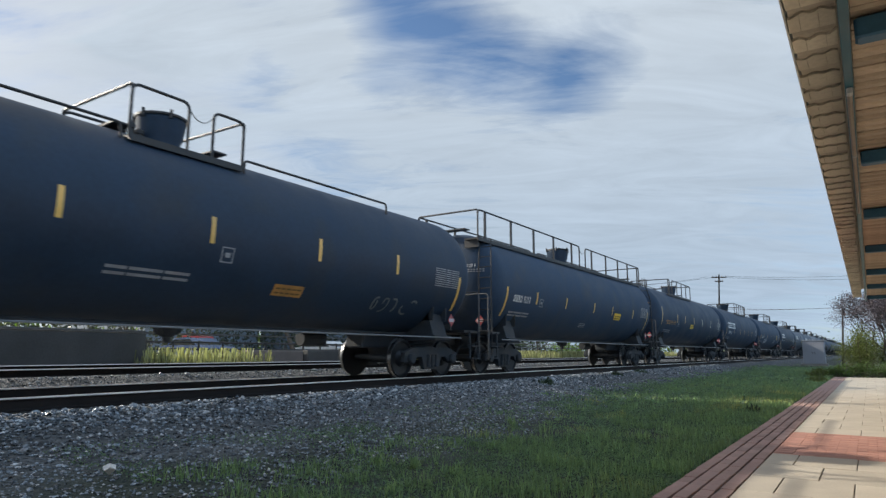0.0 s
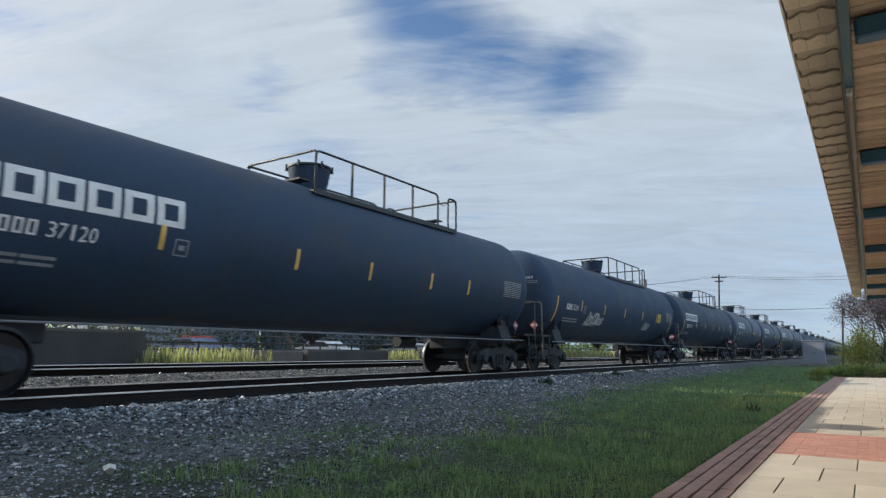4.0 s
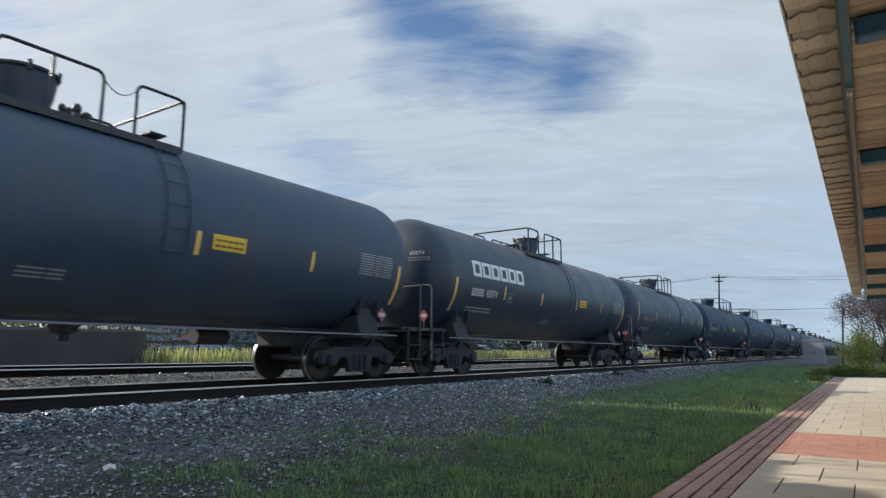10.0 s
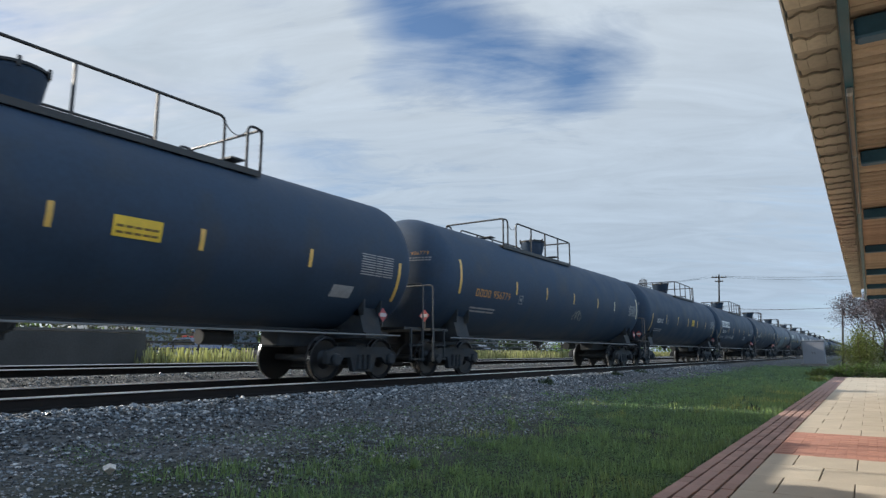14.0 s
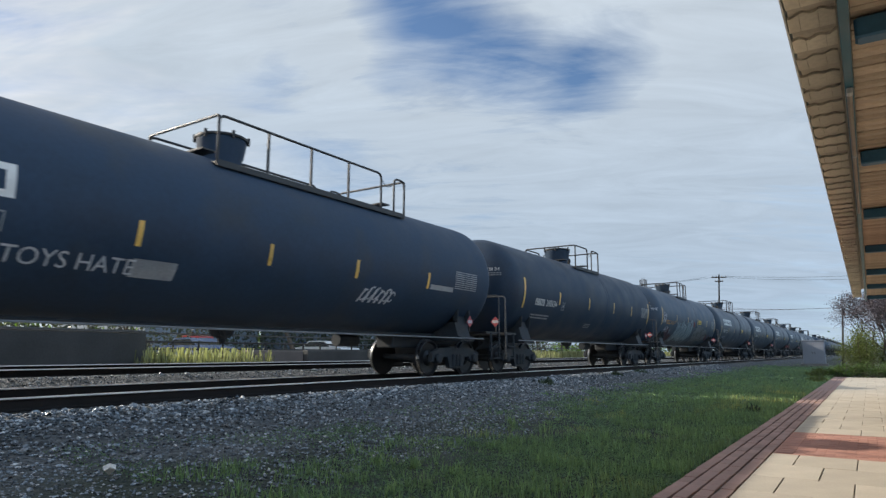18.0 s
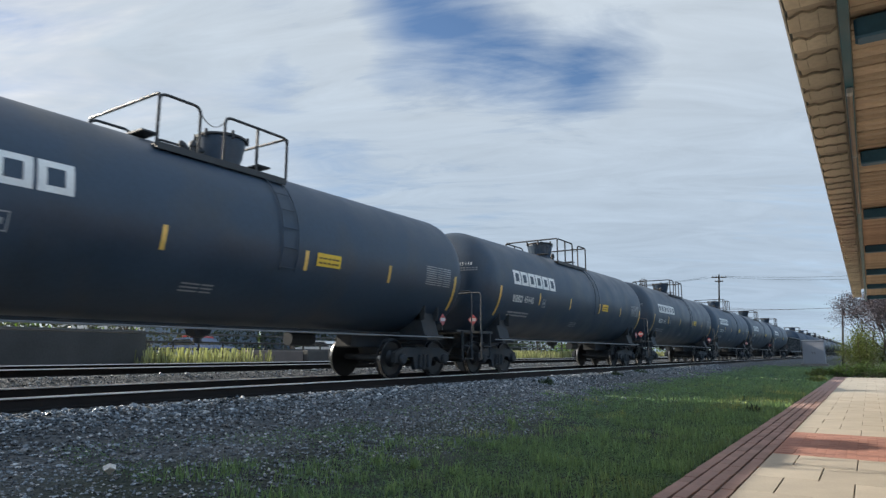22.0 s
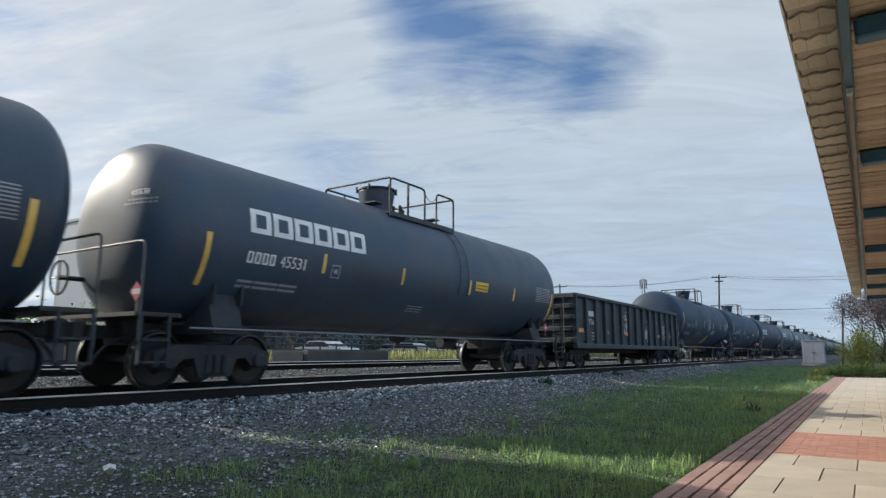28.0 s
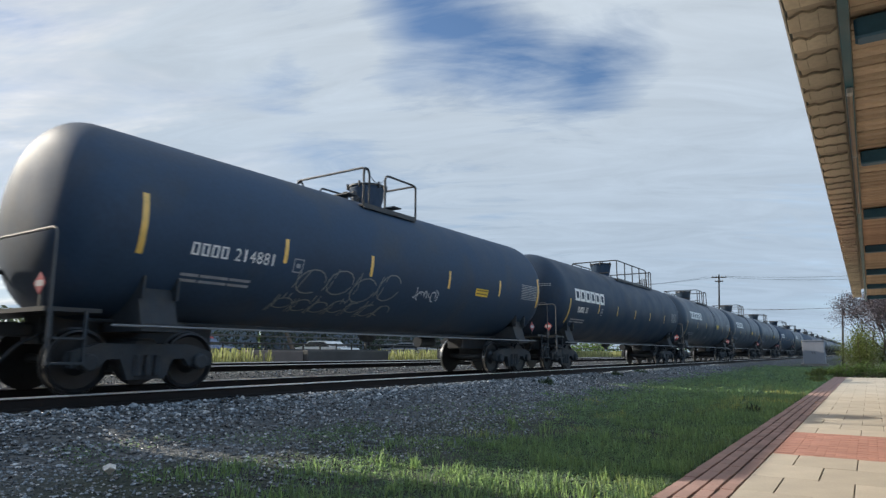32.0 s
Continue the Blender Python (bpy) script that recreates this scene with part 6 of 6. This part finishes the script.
def leaf_cloud(centres, spread, count, size):
    """Small flat leaves scattered round the given points."""
    c = np.array(centres)[rs.randint(0, len(centres), count)]
    p = c + rs.normal(0, 1, (count, 3)) * np.array(spread)
    a, b = rs.normal(0, 1, (count, 3)), rs.normal(0, 1, (count, 3))
    a /= np.linalg.norm(a, axis=1)[:, None]
    b -= a * (a * b).sum(1)[:, None]
    b /= np.linalg.norm(b, axis=1)[:, None]
    s = size * rs.uniform(0.6, 1.3, (count, 1))
    return np.stack([p - a * s, p + b * s * 0.5, p + a * s, p - b * s * 0.5], 1)


def limbs(geo, base, direction, length, radius, depth, ends, rnd, spread=0.6):
    """A limb that bends a little and splits."""
    p, d = Vector(base), Vector(direction).normalized()
    pts = [p.copy()]
    for _ in range(4):
        d = (d + Vector((rnd.uniform(-1, 1), rnd.uniform(-1, 1), rnd.uniform(-0.3, 0.6))) * 0.16).normalized()
        p = p + d * length / 4
        pts.append(p.copy())
    for i in range(4):
        r0, r1 = radius * (1 - 0.12 * i), radius * (1 - 0.12 * (i + 1))
        geo.tube([pts[i], pts[i + 1]], (r0 + r1) / 2, 6 if radius > 0.03 else 4)
    if depth == 0:
        ends.append(tuple(p))
        return
    ends.append(tuple(pts[2])) if depth == 1 else None
    for _ in range(rnd.choice((2, 3, 3))):
        nd = (d + Vector((rnd.uniform(-1, 1), rnd.uniform(-1, 1), rnd.uniform(-0.2, 0.8))) * spread).normalized()
        limbs(geo, p, nd, length * rnd.uniform(0.6, 0.8), radius * 0.55, depth - 1, ends, rnd, spread)


def tree(at, height, radius, leaves, size, mat, label, seed, depth=4, spread=0.65, crown_spread=0.4, count=5000):
    rnd = random.Random(seed)
    t = thing("tree", label, "tree", at=at)
    g, ends = Geo(), []
    limbs(g, (0, 0, -0.1), (rnd.uniform(-0.1, 0.1), rnd.uniform(-0.1, 0.1), 1), height * 0.33, radius, depth, ends, rnd, spread)
    part("trunk", g, BARK, t, smooth=True)
    c = scatter_mesh("crown", leaf_cloud(ends, (crown_spread,) * 3, count, size), [(0, 1, 2, 3)], mat)
    c.parent = t
    return t


tree(pose(6.0, 29.0, 0.55), 7.0, 0.16, 0, 0.09, LEAF_GREEN, "young green tree beyond the parking fence", 3)
tree(pose(30.6, 31.8, 0.58), 10.5, 0.2, 0, 0.1, LEAF_HEDGE, "tall light green tree before the office building", 8, spread=0.5, crown_spread=0.32, count=3600)
for i, (x, y) in enumerate(((44.0, 27.5), (60.0, 28.0), (17.0, 28.5))):
    tree(pose(x, y, 0.56), 4.6, 0.1, 0, 0.08, LEAF_GREEN, "small green street tree by the parking lot", 20 + i, depth=3, count=2200)
# clipped hedge along the lot, before the building
pts_h = [(x, 36.5 + 0.4 * math.sin(x * 0.7), 0.9 + h) for x in np.linspace(2, 80, 150) for h in (0.3, 0.9, 1.5, 2.1)]
ob = scatter_mesh("lot_hedge", leaf_cloud(pts_h, (0.4, 0.45, 0.3), 12000, 0.16), [(0, 1, 2, 3)], LEAF_LOT)
tagged(ob, "long dark green hedge behind the parked cars", "hedge", kind="stuff")
# at the end of the platform
def many_stemmed(at, stems, length, seed, label, count):
    """A low wide tree: crooked stems from one stool, fine twigs, small blossom along them."""
    rnd = random.Random(seed)
    t = thing("tree", label, "tree", at=at)
    g, ends = Geo(), []
    for i in range(stems):
        a = 6.28 * i / stems + rnd.uniform(-0.4, 0.4)
        limbs(g, (0.1 * math.cos(a), 0.1 * math.sin(a), -0.1), (0.6 * math.cos(a), 0.6 * math.sin(a), 0.8), length, 0.075, 4, ends, rnd, 0.8)
    part("trunk", g, BARK_DARK, t, smooth=True)
    c = scatter_mesh("crown", leaf_cloud(ends, (0.2, 0.2, 0.16), count, 0.034), [(0, 1, 2, 3)], BLOSSOM)
    c.parent = t


BARK_DARK = material("dark damp bark", (0.045, 0.036, 0.034), 0.9, vary=0.3, scale=4, fine=30, bump=0.4)
many_stemmed(pose(41.8, -1.25, -0.14), 7, 1.85, 15, "low crooked tree in grey-pink blossom at the platform end", 30000)
many_stemmed(pose(43.5, -2.9, -0.14), 7, 1.6, 27, "low crooked tree in grey-pink blossom behind the hedge", 30000)


def shrub(at, size, count, leaf, mat, label, name="shrub"):
    """A leafy mass over a thicket of stems."""
    s = thing(name, label, "shrub" if name == "shrub" else "hedge", at=at)
    rnd = random.Random(int(size[0] * 100 + count))
    g, tops = Geo(), []
    for _ in range(26):
        a, q = rnd.uniform(0, 6.28), rnd.uniform(0, 1) ** 0.5
        tip = Vector((size[0] * q * math.cos(a), size[1] * q * math.sin(a), size[2] * (1 - 0.45 * q * q) * rnd.uniform(0.75, 1.0)))
        g.tube([(tip.x * 0.4, tip.y * 0.4, -0.05), (tip.x * 0.75, tip.y * 0.75, tip.z * 0.5), tuple(tip)], 0.012, 4)
        tops += [tuple(tip), tuple(tip * 0.8), tuple(tip * 0.55)]
    part("stems", g, BARK, s)
    c = scatter_mesh("leaves", leaf_cloud(tops, (size[0] * 0.16, size[1] * 0.16, size[2] * 0.12), count, leaf), [(0, 1, 2, 3)], mat)
    c.data.vertices.foreach_get("co", co := np.empty(len(c.data.vertices) * 3))
    co = co.reshape(-1, 3)
    co[:, 2] = np.maximum(co[:, 2], 0.01)
    c.data.vertices.foreach_set("co", co.ravel())
    c.parent = s
    return s


shrub(pose(40.8, 0.35, -0.13), (1.6, 1.3, 2.45), 16000, 0.034, LEAF_SHRUB, "round yellow-green shrub at the platform end")
shrub(pose(41.2, -1.6, -0.13), (1.2, 1.2, 1.9), 9000, 0.04, LEAF_HEDGE, "dark green shrub at the platform end")
for i, (y, hh) in enumerate(((1.25, 0.75), (0.35, 0.85), (-0.6, 0.8), (-1.6, 0.85), (-2.7, 0.8))):
    shrub(pose(38.9 + 0.15 * (i % 2), y, -0.13), (0.65, 0.65, hh), 2600, 0.035, LEAF_HEDGE, "clipped low green hedge closing the platform end", "hedge")
shrub(pose(38.2, 2.2, -0.06), (1.2, 0.55, 0.45), 2200, 0.04, LEAF_SHRUB, "low bright green weeds beside the platform end")
shrub(pose(32.0, 2.0, -0.06), (1.5, 0.35, 0.25), 1500, 0.035, LEAF_SHRUB, "low bright green weeds beside the platform edge")

# ---- signal cabinet, poles and wires ----
CAB = material("pale grey enclosure paint", (0.22, 0.235, 0.27), 0.5, vary=0.08, scale=1, fine=20, bump=0.03)
POLE_WOOD = material("weathered pole wood", (0.026, 0.023, 0.021), 0.9, vary=0.3, scale=3, fine=40, bump=0.3)
WIRE = material("black wire", (0.015, 0.015, 0.016), 0.6, vary=0.1, bump=0)
cab = thing("signal_cabinet", "pale grey steel signal cabinet on a concrete pad", "cabinet", at=pose(70.0, 4.4, 0.1))
part("body", Geo().box(-0.5, 0.5, -0.9, 0.9, 0.12, 2.2, 0.02), CAB, cab)
part("roof", Geo().box(-0.58, 0.58, -0.98, 0.98, 2.2, 2.28, 0.02), CAB, cab)
part("pad", Geo().box(-0.7, 0.7, -1.1, 1.1, -0.15, 0.12), CONCRETE, cab)
for s in (-1, 1):
    d = part("door", Geo().box(-0.53, -0.5, s * 0.44 - 0.42, s * 0.44 + 0.42, 0.2, 2.1, 0.008), CAB, cab)
    part("handle", Geo().box(-0.57, -0.53, s * 0.1 - 0.02, s * 0.1 + 0.02, 1.0, 1.2), WALK_STEEL, d)


def pole(at, height, arms, label, thick=0.13):
    p = thing("utility_pole", label, "utility pole", "utility poles", at=at)
    part("shaft", Geo().lathe([(-0.2, thick), (height, thick * 0.7)], "z", (0, 0, 0), 10), POLE_WOOD, p, smooth=True)
    for z, w in arms:
        a = part("crossarm", Geo().box(-0.06, 0.06, -w, w, z - 0.06, z + 0.06), POLE_WOOD, p)
        for y in (-w * 0.9, -w * 0.35, w * 0.35, w * 0.9):
            part("insulator", Geo().lathe([(z + 0.06, 0.04), (z + 0.2, 0.05), (z + 0.24, 0.02)], "z", (0, y, 0), 8), MARK_GREY, a)
    return p


pole(pose(93.5, 17.0, 0.6, 3.0, 2.0, 0), 11.3, ((10.9, 0.95), (10.35, 0.5)), "wooden utility pole with crossarms beyond the train")
pole(pose(87.4, 37.1, 0.6), 10.6, ((10.2, 1.1),), "wooden utility pole with crossarm far behind the train")
pole(pose(70.5, 2.2, 0.0, 4.5, 3.0, 0), 5.5, (), "short wooden pole beside the signal cabinet", 0.1)


def wire(a, b, sag, label="black sagging overhead wire between poles"):
    a, b = Vector(a), Vector(b)
    pts = [a.lerp(b, i / 16) - Vector((0, 0, sag * 4 * (i / 16) * (1 - i / 16))) for i in range(17)]
    tagged(part("overhead_wire", Geo().tube(pts, 0.02, 4), WIRE), label, "wire", "overhead wires")


for dy, z, end_z in ((-0.85, 11.6, 11.7), (0.3, 11.6, 10.9)):
    wire((93.5, 17.0 + dy, z), (99.0, -12.0 + dy, end_z), 0.7)
for dy in (-0.85, 0.85):
    wire((93.5, 17.0 + dy, 11.6), (87.4, 37.1 + dy, 10.95), 0.6)
wire((93.5, 17.0, 7.45), (70.5, 2.35, 5.4), 0.25)
wire((93.5, 17.0, 7.2), (70.5, 2.35, 5.4), 0.2)
mast = thing("antenna_mast", "slender lattice antenna mast in the distance", "mast", at=pose(144.0, 41.1, 0.6))
g = Geo()
for dx, dy in ((-0.5, -0.4), (0.5, -0.4), (0.0, 0.6)):
    g.tube([(dx, dy, 0), (dx * 0.5, dy * 0.5, 17.0)], 0.06, 5)
for i in range(17):
    z, k = i + 0.5, 1 - 0.5 * i / 17
    g.tube([(-0.5 * k, -0.4 * k, z), (0.5 * k, -0.4 * k, z + 0.9)], 0.03, 4)
    g.tube([(0.5 * k, -0.4 * k, z), (0, 0.6 * k, z + 0.9)], 0.03, 4)
part("lattice", g, WALK_STEEL, mast)
for i in range(6):
    a = i * math.pi / 3
    part("antenna", Geo().box(0.75 * math.cos(a) - 0.06, 0.75 * math.cos(a) + 0.06, 0.75 * math.sin(a) - 0.06, 0.75 * math.sin(a) + 0.06, 14.9, 16.9), WALK_STEEL, mast)
# far tree line that closes the view
far_c = [(x, 150 + 25 * math.sin(x * 0.05), 3 + 2.5 * math.sin(x * 0.31) + 1.5 * math.sin(x * 0.11)) for x in np.linspace(-150, 420, 260)] + [(420 + 10 * math.sin(y), y, 4 + 2 * math.sin(y * 0.4)) for y in np.linspace(-80, 150, 110)]
ob = scatter_mesh("far_trees", leaf_cloud(far_c, (2.5, 3.0, 2.6), 16000, 0.9), [(0, 1, 2, 3)], LEAF_HEDGE)
tagged(ob, "distant line of dark green trees", "trees", kind="stuff")


def motions():
    for car, mid in CARS:
        walk(car, [(t, pose(mid - SPEED * t, TRACK_Y, RAIL_Z)) for t in (0, 8, 16, 24, 32)])
    walk(clouds, [(t, pose(0, 0, 1.15, 0, 0, -0.066 * t)) for t in (0, 16, 32)])


motions()
